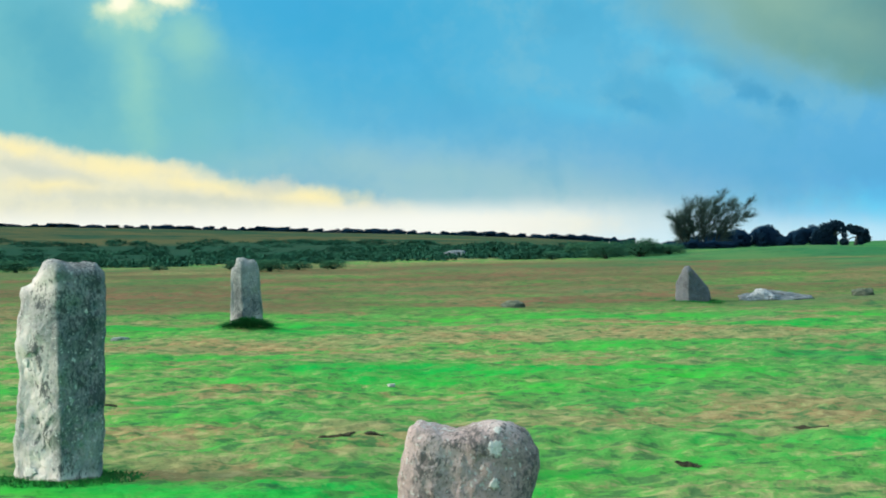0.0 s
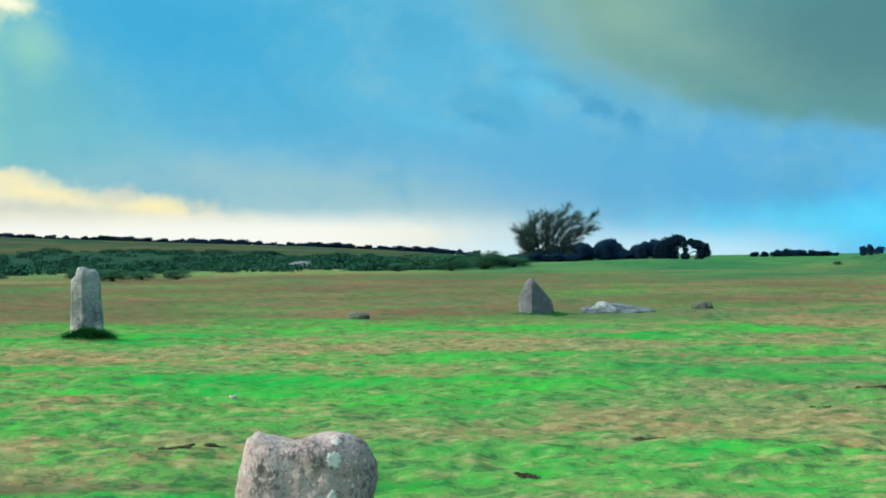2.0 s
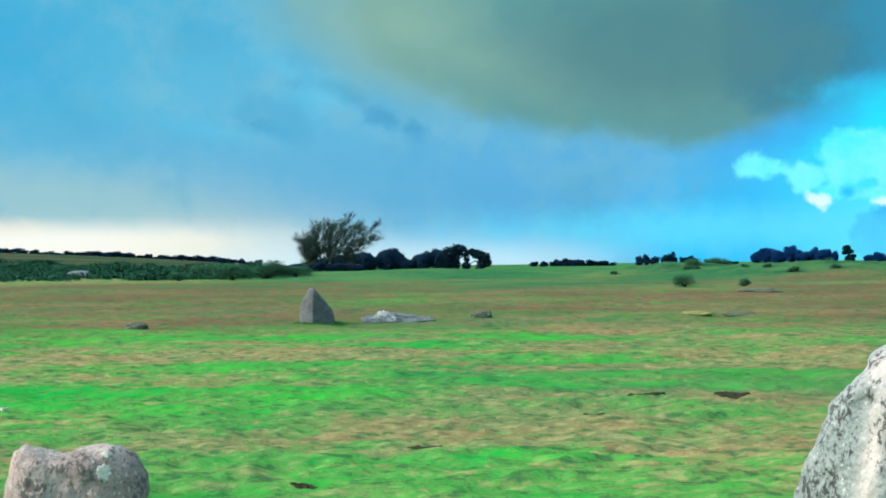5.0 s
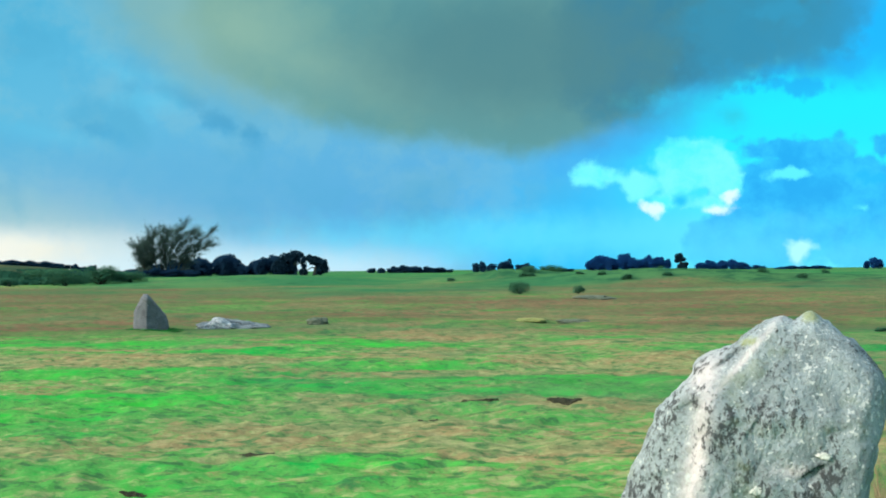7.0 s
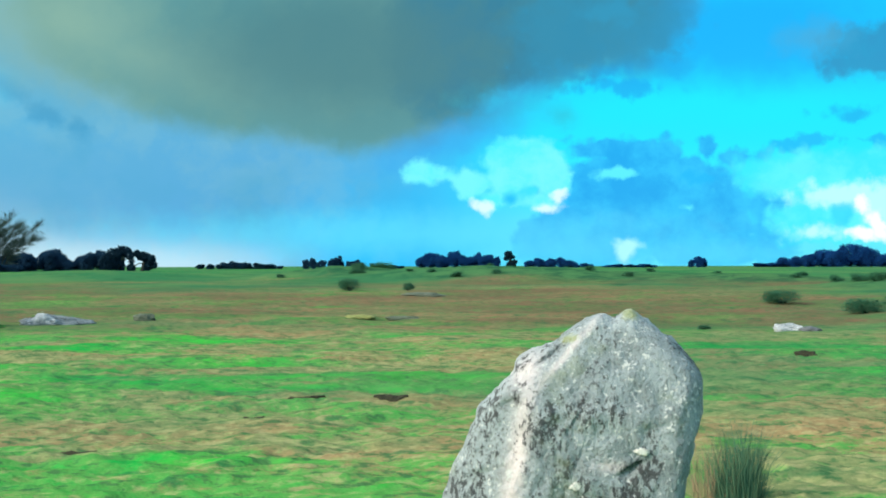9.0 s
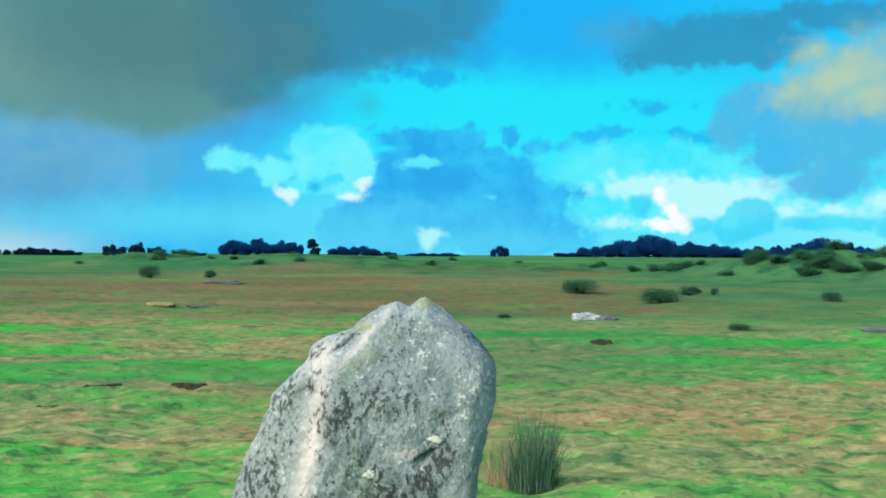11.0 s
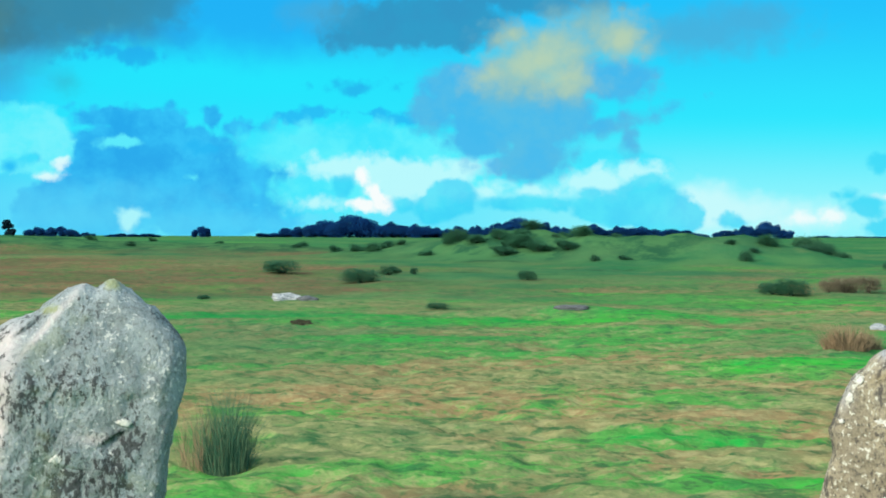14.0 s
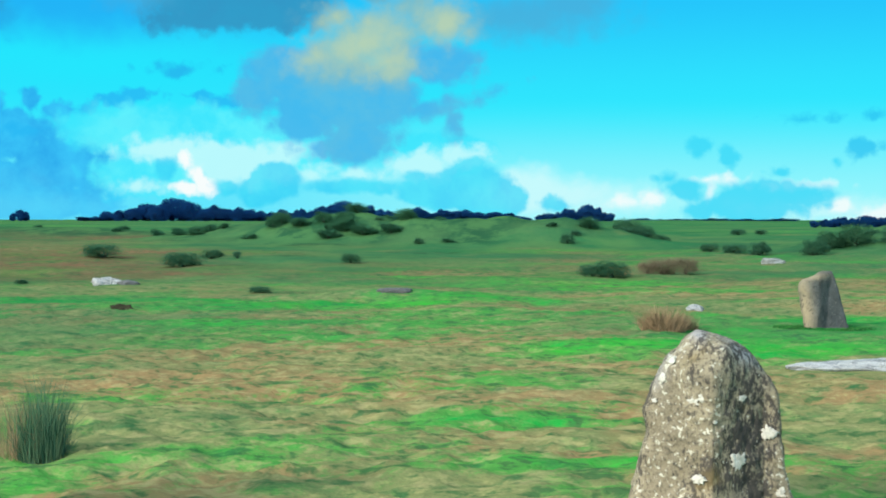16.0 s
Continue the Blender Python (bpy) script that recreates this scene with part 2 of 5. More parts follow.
tone = mass(tone, [(52.1, 2.32, 0.40, 0.33), (53.0, 2.04, 0.36, 0.36), (51.1, 1.31, 0.25, 0.14), (51.7, 0.95, 0.72, 0.40), (54.4, 0.81, 1.81, 0.43), (53.5, 0.41, 1.99, 0.43), (56.3, 1.82, 0.14, 0.11), (54.6, 1.53, 0.22, 0.09)], hue(88, 218, 250), 0.11, 0.3, 0.85)
tone = mass(tone, [(57.2, 2.26, 0.47, 0.27), (57.5, 3.30, 0.43, 0.22), (55.3, 3.23, 0.54, 0.13)], hue(54, 196, 244), 0.14, 0.45, 0.8)
# Grey shower heads, one of them lit from the west.
tone = mass(tone, [(36.5, 6.73, 1.99, 0.83), (38.3, 6.91, 2.36, 0.94), (35.1, 6.29, 0.65, 0.33), (40.9, 7.48, 2.36, 0.47)], hue(60, 144, 192), 0.22, 0.5, 0.92, shade=hue(58, 150, 196))
tone = mass(tone, [(34.4, 7.11, 0.91, 0.40), (46.3, 6.45, 2.72, 0.58), (47.9, 6.85, 1.45, 0.54)], hue(88, 168, 212), 0.45, 0.4, 0.7)
tone = mass(tone, [(39.3, 4.60, 1.74, 1.01), (38.0, 3.97, 0.80, 0.72), (40.9, 3.88, 2.54, 1.27), (41.2, 2.53, 1.20, 0.83), (39.6, 3.07, 1.09, 0.54), (40.3, 2.26, 0.72, 0.29), (43.2, 3.58, 1.27, 0.33), (44.7, 3.71, 0.83, 0.16, 22), (44.3, 3.15, 0.33, 0.43), (43.6, 5.05, 1.63, 0.72)], hue(90, 180, 238), 0.22, 0.45, 0.9, shade=hue(108, 184, 230))
tone = mass(tone, [(41.4, 5.59, 1.99, 0.98, 22), (42.1, 4.91, 1.09, 0.62), (40.5, 6.41, 0.54, 0.29), (43.8, 6.31, 1.12, 0.72), (42.9, 6.84, 1.09, 0.47)], hue(140, 188, 192), 0.5, 0.5, 0.78)
tone = mass(tone, [(41.4, 5.66, 1.09, 0.54, 22), (42.1, 5.09, 0.80, 0.43), (44.0, 6.31, 0.62, 0.47), (40.4, 6.48, 0.22, 0.16), (40.0, 5.19, 0.43, 0.22)], hue(192, 212, 176), 0.6, 0.55, 0.82)

# Higher up, out of sight, the broken overcast goes on, bright round the sun and towards the zenith.
lump = N.noise(way, 3.0, 5.0).outputs[0]
overhead = N.mix(N.step(lump, 0.38, 0.62), (0.38, 0.60, 0.71), (0.82, 1.00, 1.06))
sunward = (math.sin(radians(SUN_AZ)) * math.cos(radians(SUN_EL)), math.cos(radians(SUN_AZ)) * math.cos(radians(SUN_EL)), math.sin(radians(SUN_EL)))
near_sun = N.add("ShaderNodeVectorMath", (way, sunward), op="DOT_PRODUCT").outputs["Value"]
overhead = N.add("ShaderNodeVectorMath", {0: overhead, "Scale": N.step(near_sun, -0.7, 0.7, 0.45, 1.45)}, op="SCALE").outputs[0]
overhead = N.mix(N.step(near_sun, 0.55, 1.0, 0.0, 0.9), overhead, (2.5, 2.4, 2.1))
tone = N.mix(N.step(height, 8.6, 22.0), tone, overhead)
tone = N.mix(N.step(height, 30.0, 85.0, 0.0, 0.5), tone, (1.18, 1.44, 1.53))
tone = N.mix(0.004, tone, clear.outputs[0])
N.add("ShaderNodeOutputWorld", (N.add("ShaderNodeBackground", (tone, 1.0)).outputs[0],))

# ---- ground shape ----
def lattice(ix, iy, iz, seed):
    h = (ix * 374761393 + iy * 668265263 + iz * 2147483647 + seed * 144665) & 0x7FFFFFFF
    h = ((h ^ (h >> 13)) * 1274126177) & 0x7FFFFFFF
    h = ((h ^ (h >> 15)) * 461845907) & 0x7FFFFFFF
    return (h ^ (h >> 16)) / 2147483647.0


def value_noise(x, y, z=0.0, seed=0):
    """Smooth noise from -1 to 1 on arrays."""
    x, y, z = np.broadcast_arrays(np.asarray(x, float), np.asarray(y, float), np.asarray(z, float))
    fx, fy, fz = np.floor(x), np.floor(y), np.floor(z)
    ix, iy, iz = fx.astype(np.int64), fy.astype(np.int64), fz.astype(np.int64)
    u, v, w = x - fx, y - fy, z - fz
    u, v, w = (q * q * q * (q * (q * 6 - 15) + 10) for q in (u, v, w))
    out = 0.0
    for a in (0, 1):
        for b in (0, 1):
            for c in (0, 1):
                out = out + lattice(ix + a, iy + b, iz + c, seed) * (u if a else 1 - u) * (v if b else 1 - v) * (w if c else 1 - w)
    return out * 2 - 1


def fractal(x, y, z=0.0, octaves=4, seed=0, gain=0.5):
    total, size, k = 0.0, 1.0, 1.0
    for i in range(octaves):
        total = total + size * value_noise(np.asarray(x) * k, np.asarray(y) * k, np.asarray(z) * k, seed + 7 * i)
        size, k = size * gain, k * 2.03
    return total


def smooth(a, b, v):
    q = np.clip((np.asarray(v, float) - a) / (b - a), 0, 1)
    return q * q * (3 - 2 * q)


# Banks and old spoil heaps: bearing, distance, half length across, half depth, height.
BANKS = [
    (11.3, 124, 7.5, 6, 0.56), (14.5, 133, 8, 6, 0.22), (19.0, 118, 4.6, 4.0, 0.85), (23.8, 113, 7, 4.0, 0.85), (28.5, 118, 9, 6, 0.45),
    (39.3, 88, 3.0, 2.8, 0.88), (41.9, 86, 3.2, 3.0, 0.98), (46.3, 84, 5.6, 3.6, 1.28), (37.4, 92, 3.4, 3.0, 0.75), (59.0, 74, 5.0, 4.5, 0.95),
    (32.0, 106, 6.0, 4.0, 0.5), (33.0, 60, 5.0, 2.0, 0.10), (25.0, 26, 4.0, 1.2, 0.10), (42.5, 38, 2.5, 0.9, 0.14), (-6.25, 37.6, 0.60, 0.5, 0.20), (7.89, 49.1, 0.7, 0.5, 0.06),
]


# The turf is trodden level round the feet of the stones: bearing, distance.
FEET = [(-11.83, 14.0), (-6.22, 37.9), (7.89, 49.1), (10.28, 49.1), (55.78, 28.3), (57.5, 20.8)]


def height_at(x, y):
    """The ground's height at arrays of places."""
    x, y = np.asarray(x, float), np.asarray(y, float)
    r, az = np.hypot(x, y), np.degrees(np.arctan2(x, y))
    z = 1.6 * (1 - np.exp(-(np.maximum(r - 30, 0) / 110) ** 1.4))
    ahead = smooth(-100, -70, az) * (1 - smooth(90, 120, az))
    moor = np.clip((6 - az) / 20, 0, 1.5) ** 0.65 * 0.0166 * ahead
    z = z + smooth(125, 420, r) * 420 * moor
    for a, d, wide, deep, high in BANKS:
        s, c = math.sin(radians(a)), math.cos(radians(a))
        along, out = x * c - y * s, x * s + y * c - d
        rise = high * np.exp(-(along / wide) ** 2 - (out / deep) ** 2)
        if high > 0.6:  # old diggings: a lumpy, gullied surface
            rise = rise * (1 + 0.22 * fractal(x / 3.0, y / 3.0, octaves=3, seed=91, gain=0.6))
        z = z + rise
    hump = 1 - np.abs(fractal(x / 1.1, y / 1.1, octaves=3, seed=11, gain=0.55))
    tuft = 1 - np.abs(fractal(x / 0.34, y / 0.34, octaves=2, seed=17, gain=0.6))
    bumps = 0.060 * fractal(x / 2.6, y / 2.6, octaves=2, seed=3) + 0.052 * (hump - 0.7) + 0.042 * (tuft - 0.7) * (1 - smooth(30, 45, r))
    calm = 1.0
    for a, d in FEET:
        calm = calm * (1 - np.exp(-((x - d * math.sin(radians(a))) ** 2 + (y - d * math.cos(radians(a))) ** 2) / 0.9))
    z = z + bumps * calm * smooth(3, 8, r) * (1 - smooth(70, 160, r))
    z = z + 0.18 * fractal(x / 45, y / 45, octaves=2, seed=5) * smooth(150, 400, r)
    return z


def spot(bearing, distance):
    x, y = distance * math.sin(radians(bearing)), distance * math.cos(radians(bearing))
    return x, y, float(height_at(x, y))


# Where the turf is lush: bearing, distance, half width across, half depth, amount.
LUSH = [
    (-6.3, 40, 5, 3.2, 0.6), (2, 41, 6, 2, 0.25), (8.5, 47.5, 6, 2.6, 0.5), (15.4, 40, 2.6, 2.2, 0.6), (7.5, 24, 3.5, 1.8, 0.45),
    (11, 37, 3, 1.4, 0.4), (46, 15.3, 0.9, 0.7, 0.85), (47.8, 12.3, 0.7, 0.4, 0.8), (36.0, 13.0, 1.5, 1.0, 0.7), (40.5, 14.0, 0.5, 0.6, 0.4),
    (25, 25, 4, 1.5, 0.4), (37, 36, 6, 2.0, 0.28), (45, 48, 7, 6, 0.12), (56, 31, 4, 2.0, 0.55), (51, 24, 3, 1.2, 0.35), (22, 13, 2.2, 1.0, 0.35), (-12, 13, 2.5, 2.2, 0.6),
]
DRY = [
    (45.4, 68, 2.4, 1.4, 0.8), (38, 62, 4, 2, 0.3),
    (4, 33, 9, 1.8, 0.6), (-6, 31, 5, 1.5, 0.4), (-3, 22, 4, 1.0, 0.35), (-4, 28, 4, 1.5, 0.4), (12, 29, 4, 1.3, 0.4), (11, 13, 1.7, 1.0, 0.5), (14, 11.5, 1.8, 0.8, 0.5),
    (20, 14.5, 2.2, 1.2, 0.45), (43, 18, 4, 2.2, 0.4), (52, 19, 4, 2.5, 0.35), (39, 15.5, 2.2, 0.9, 0.3), (35, 47, 5, 3.5, 0.35), (53, 38, 4, 3.5, 0.5), (56, 35.5, 3, 2.5, 0.5),
]


def lush_at(x, y):
    """0 where the grass is dry and brown, 1 where it is green."""
    r, az = np.hypot(x, y), np.degrees(np.arctan2(x, y))
    across, out = x * 0.927 - y * 0.375, x * 0.375 + y * 0.927
    v = 0.395 + 0.15 * fractal(x / 12, y / 12, octaves=3, seed=21, gain=0.6) + 0.05 * fractal(x / 0.8, y / 0.8, octaves=2, seed=33, gain=0.7)
    v = v + (0.47 + 0.04 * smooth(34, 60, r)) * (1 - 0.5 * smooth(80, 120, r)) * fractal(across / 3.6, out / 2.1, octaves=4, seed=27, gain=0.55)
    v = v + 0.065 * (1 - smooth(12, 26, az)) * (1 - smooth(30, 42, r))
    v = v - 0.30 * smooth(41, 52, r) * (1 - 0.6 * smooth(36, 42, az)) * (1 - smooth(95, 125, r)) - 0.02 * smooth(22, 32, az) * (1 - smooth(34, 46, r))
    v = v + 0.18 * smooth(95, 118, r) * smooth(5, 9, az) + 0.16 * smooth(37, 43, az) * smooth(40, 60, r)
    for rows, sign in ((LUSH, 1), (DRY, -1)):
        for a, d, wide, deep, amount in rows:
            s, c = math.sin(radians(a)), math.cos(radians(a))
            v = v + sign * 0.70 * amount * np.exp(-((x * c - y * s) / wide) ** 2 - ((x * s + y * c - d) / deep) ** 2)
    return np.clip(v, 0.04, 0.86)


def rough_at(x, y):
    """1 on the coarse dull grass of the banks and the far pasture."""
    r, az = np.hypot(x, y), np.degrees(np.arctan2(x, y))
    r = r + 13 * fractal(x / 16, y / 16, octaves=4, seed=57, gain=0.6)
    v = 0.95 * smooth(92, 116, r) * smooth(3, 8, az) * (1 - 0.75 * smooth(49.5, 51, az) * smooth(80, 95, r)) + 1.0 * smooth(33, 38, az) * smooth(48, 78, r)
    for a, d, wide, deep, high in BANKS[:11]:
        s, c = math.sin(radians(a)), math.cos(radians(a))
        v = v + np.exp(-((x * c - y * s) / wide / 1.1) ** 2 - ((x * s + y * c - d) / deep / 1.1) ** 2)
    return np.clip(v + 0.45 * fractal(x / 12, y / 12, octaves=4, seed=51, gain=0.6), 0, 1)


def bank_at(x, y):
    """1 on the banks' and spoil heaps' near slopes: clumped rough grass with painted shade."""
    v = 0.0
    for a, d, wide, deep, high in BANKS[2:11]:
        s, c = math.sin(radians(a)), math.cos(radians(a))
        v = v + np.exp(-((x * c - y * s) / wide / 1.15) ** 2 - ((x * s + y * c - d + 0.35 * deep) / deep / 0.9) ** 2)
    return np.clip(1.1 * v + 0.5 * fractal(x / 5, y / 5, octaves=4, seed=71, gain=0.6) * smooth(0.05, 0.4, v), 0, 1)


def brown_at(x, y):
    """1 in the russet moor grass of the outer field."""
    r, az = np.hypot(x, y), np.degrees(np.arctan2(x, y))
    v = smooth(38, 52, r) * (1 - smooth(104, 124, r)) * (1 - 0.5 * smooth(39, 46, az) * smooth(40, 60, r))
    return np.clip(v * (0.9 + 0.4 * fractal(x / 7, y / 7, octaves=4, seed=61)), 0, 1)


def heath_at(x, y):
    """1 on the dark heather and gorse of the far moor."""
    r, az = np.hypot(x, y), np.degrees(np.arctan2(x, y))
    edge = 118 + 14 * fractal(x / 30, y / 30, octaves=3, seed=41)
    return smooth(0, 18, r - edge) * (1 - smooth(5.0, 8.0, az)) * smooth(-120, -90, az)


# ---- materials ----
def material(name, rough=0.9, gloss=0.25):
    mat = bpy.data.materials.new(name)
    mat.use_nodes = True
    nodes = Nodes(mat.node_tree)
    shader = mat.node_tree.nodes["Principled BSDF"]
    shader.inputs["Roughness"].default_value = rough
    shader.inputs["Specular IOR Level"].default_value = gloss
    return mat, nodes, shader


def relief(nodes, shader, value, strength, distance):
    nodes.tree.links.new(nodes.add("ShaderNodeBump", {"Strength": strength, "Distance": distance, "Height": value}).outputs[0], shader.inputs["Normal"])


GREEN_A, GREEN_B, GREEN_C = (0.010, 0.290, 0.050), (0.040, 0.370, 0.042), (0.074, 0.262, 0.060)
DRY_A, DRY_B, DRY_C = (0.165, 0.205, 0.088), (0.245, 0.180, 0.090), (0.095, 0.170, 0.074)


def turf_colour(nodes):
    place = nodes.add("ShaderNodeNewGeometry").outputs["Position"]
    kind = nodes.add("ShaderNodeAttribute")
    kind.attribute_name = "lush"
    field = nodes.add("ShaderNodeAttribute")
    field.attribute_name = "brown"
    lush, russet = kind.outputs["Fac"], field.outputs["Fac"]
    grain = nodes.noise(place, 5.0, 4.0, 0.66).outputs[0]
    broad = nodes.noise(place, 0.22, 5.0, 0.65).outputs[0]
    other = nodes.noise(place, 1.7, 5.0, 0.70).outputs[0]
    green = nodes.mix(nodes.step(broad, 0.38, 0.62), GREEN_A, GREEN_B)
    dry = nodes.mix(nodes.step(nodes.noise(place, 0.30, 5.0, 0.65).outputs[0], 0.42, 0.58), DRY_A, DRY_B)
    moor = nodes.mix(nodes.step(nodes.noise(place, 0.16, 6.0, 0.70).outputs[0], 0.42, 0.58), (0.112, 0.106, 0.056), (0.165, 0.102, 0.064))
    dry = nodes.mix(russet, dry, moor)
    dry = nodes.mix(nodes.step(other, 0.50, 0.64, 0, 0.7), dry, DRY_C)
    straw = nodes.math("MULTIPLY", nodes.step(grain, 0.50, 0.66, 0, 0.65), nodes.math("SUBTRACT", 1.0, russet))
    dry = nodes.mix(straw, dry, (0.32, 0.31, 0.145))
    wet = nodes.math("ADD", lush, nodes.math("MULTIPLY", nodes.math("SUBTRACT", grain, 0.5), 0.7))
    wet = nodes.math("ADD", wet, nodes.math("MULTIPLY", nodes.math("SUBTRACT", other, 0.5), 1.5))
    blades = nodes.noise(place, 24.0, 3.0, 0.7).outputs[0]
    wet = nodes.math("ADD", wet, nodes.math("MULTIPLY", nodes.math("SUBTRACT", blades, 0.5), 0.6))
    olive = nodes.mix(russet, GREEN_C, (0.094, 0.138, 0.054))
    tone = nodes.mix(nodes.step(wet, 0.11, 0.55), dry, olive)
    mottle = nodes.math("ADD", nodes.math("MULTIPLY", nodes.noise(place, 2.2, 3.0, 0.62).outputs[0], 0.55), nodes.math("MULTIPLY", nodes.noise(place, 6.5, 3.0, 0.65).outputs[0], 0.45))
    tone = nodes.mix(nodes.step(mottle, 0.52, 0.60, 0, 0.55), tone, nodes.mix(russet, (0.33, 0.31, 0.155), (0.16, 0.140, 0.080)))
    tone = nodes.mix(nodes.step(mottle, 0.47, 0.40, 0, 0.85), tone, nodes.mix(russet, (0.046, 0.125, 0.050), (0.070, 0.100, 0.052)))
    vivid = nodes.math("MULTIPLY", nodes.step(nodes.math("ADD", wet, nodes.math("MULTIPLY", nodes.math("SUBTRACT", mottle, 0.5), 1.3)), 0.52, 1.04), nodes.math("SUBTRACT", 1.0, nodes.math("MULTIPLY", russet, 0.9)))
    return place, grain, nodes.mix(vivid, tone, green)


turf, M, bsdf = material("turf", 0.95, 0.0)
place, grain, tone = turf_colour(M)
other_grain = M.noise(place, 4.0, 4.0, 0.6).outputs[0]
# Noise streaks of darker growth, with the shadows among tussocks painted in.
dark = M.math("MAXIMUM", M.step(M.noise(place, 0.8, 6.0, 0.70).outputs[0], 0.57, 0.70, 0.0, 0.6), M.step(M.noise(place, 1.9, 4.0, 0.66).outputs[0], 0.57, 0.68, 0.0, 0.7))
tone = M.mix(dark, tone, (0.020, 0.112, 0.046))
kind = M.add("ShaderNodeAttribute")
kind.attribute_name = "rough"
coarse_grass = M.mix(M.step(M.noise(place, 0.13, 6.0, 0.65).outputs[0], 0.42, 0.60), (0.026, 0.135, 0.062), (0.066, 0.170, 0.068))
coarse_grass = M.mix(M.step(M.noise(place, 0.22, 5.0, 0.70).outputs[0], 0.54, 0.68, 0, 0.7), coarse_grass, (0.014, 0.070, 0.036))
coarse_grass = M.mix(M.step(M.noise(place, 0.17, 4.0, 0.70).outputs[0], 0.58, 0.68, 0, 0.6), coarse_grass, (0.150, 0.180, 0.080))
tone = M.mix(M.math("MULTIPLY", kind.outputs["Fac"], 0.9), tone, coarse_grass)
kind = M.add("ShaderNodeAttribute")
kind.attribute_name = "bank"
# Rough grass, coloured darker on the near slopes so the mounds look shaded.
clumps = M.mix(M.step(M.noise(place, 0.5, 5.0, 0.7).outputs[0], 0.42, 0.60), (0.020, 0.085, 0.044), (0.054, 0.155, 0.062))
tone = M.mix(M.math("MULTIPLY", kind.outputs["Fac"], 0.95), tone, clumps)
kind = M.add("ShaderNodeAttribute")
kind.attribute_name = "heath"
moor_a = M.mix(M.step(M.noise(place, 0.03, 5.0).outputs[0], 0.44, 0.60), (0.085, 0.092, 0.048), (0.040, 0.078, 0.046))
far_out = M.add("ShaderNodeVectorMath", (place,), op="LENGTH").outputs["Value"]
ragged_out = M.math("ADD", far_out, M.math("MULTIPLY", M.noise(place, 0.035, 5.0, 0.6).outputs[0], 90.0))
scrubby = M.math("MAXIMUM", M.step(M.noise(place, 0.12, 5.0, 0.7).outputs[0], 0.45, 0.65), M.step(ragged_out, 290.0, 250.0, 0.0, 0.9))
moor_b = M.mix(scrubby, moor_a, (0.016, 0.062, 0.044))
tone = M.mix(kind.outputs["Fac"], tone, moor_b)
M.tree.links.new(tone, bsdf.inputs["Base Color"])
relief(M, bsdf, other_grain, 0.8, 0.06)

blade_mat, M, bsdf = material("grass_blade", 0.9, 0.0)
place, grain, tone = turf_colour(M)
shade = M.add("ShaderNodeNewGeometry").outputs["Random Per Island"]
tone = M.mix(M.step(shade, 0.1, 0.9, 0.3, 0.85), tone, (0.020, 0.110, 0.036))
M.tree.links.new(tone, bsdf.inputs["Base Color"])
facing = M.add("ShaderNodeVectorMath", (M.add("ShaderNodeNewGeometry").outputs["Normal"], (0.0, 0.0, 1.6)), op="ADD").outputs[0]
M.tree.links.new(M.add("ShaderNodeVectorMath", (facing,), op="NORMALIZE").outputs[0], bsdf.inputs["Normal"])


def leaf_material(name, a, b, c, up=1.0):
    mat, nodes, shader = material(name, 0.9, 0.0)
    chance = nodes.add("ShaderNodeNewGeometry").outputs["Random Per Island"]
    each = nodes.add("ShaderNodeObjectInfo").outputs["Random"]
    tone = nodes.mix(nodes.step(chance, 0.1, 0.9), a, b)
    tone = nodes.mix(nodes.math("MULTIPLY", each, 0.6), tone, c)
    nodes.tree.links.new(tone, shader.inputs["Base Color"])
    facing = nodes.add("ShaderNodeVectorMath", (nodes.add("ShaderNodeNewGeometry").outputs["Normal"], (0.0, 0.0, up)), op="ADD").outputs[0]
    nodes.tree.links.new(nodes.add("ShaderNodeVectorMath", (facing,), op="NORMALIZE").outputs[0], shader.inputs["Normal"])
    return mat


evergreen = leaf_material("dark_leaves", (0.008, 0.026, 0.042), (0.014, 0.036, 0.055), (0.010, 0.030, 0.055))
thorn_leaf = leaf_material("thorn_leaves", (0.010, 0.039, 0.078), (0.018, 0.055, 0.104), (0.012, 0.044, 0.101), 1.5)
# Distance haze is painted into these far leaves as a strong blue.
hazed_leaf = leaf_material("far_leaves", (0.008, 0.052, 0.180), (0.014, 0.076, 0.245), (0.008, 0.058, 0.225), 2.0)
gorse_leaf = leaf_material("gorse", (0.026, 0.112, 0.070), (0.064, 0.184, 0.090), (0.038, 0.136, 0.090), 1.8)
cover_leaf = leaf_material("moor_scrub", (0.022, 0.102, 0.068), (0.037, 0.133, 0.078), (0.027, 0.112, 0.075), 6.0)
low_leaf = leaf_material("low_gorse", (0.030, 0.132, 0.075), (0.060, 0.195, 0.090), (0.039, 0.150, 0.090), 2.2)
heather_leaf = leaf_material("heather", (0.15, 0.140, 0.095), (0.23, 0.195, 0.135), (0.12, 0.120, 0.080))
twig_mat = leaf_material("twigs", (0.042, 0.078, 0.068), (0.075, 0.125, 0.100), (0.048, 0.086, 0.074), 1.5)
rush_mat = leaf_material("rushes", (0.022, 0.100, 0.066), (0.13, 0.20, 0.10), (0.05, 0.13, 0.085))
straw_mat = leaf_material("dead_grass", (0.20, 0.155, 0.095), (0.33, 0.245, 0.155), (0.22, 0.18, 0.11))
lush_blade = leaf_material("lush_grass", (0.010, 0.085, 0.026), (0.020, 0.150, 0.036), (0.012, 0.100, 0.030), 1.5)

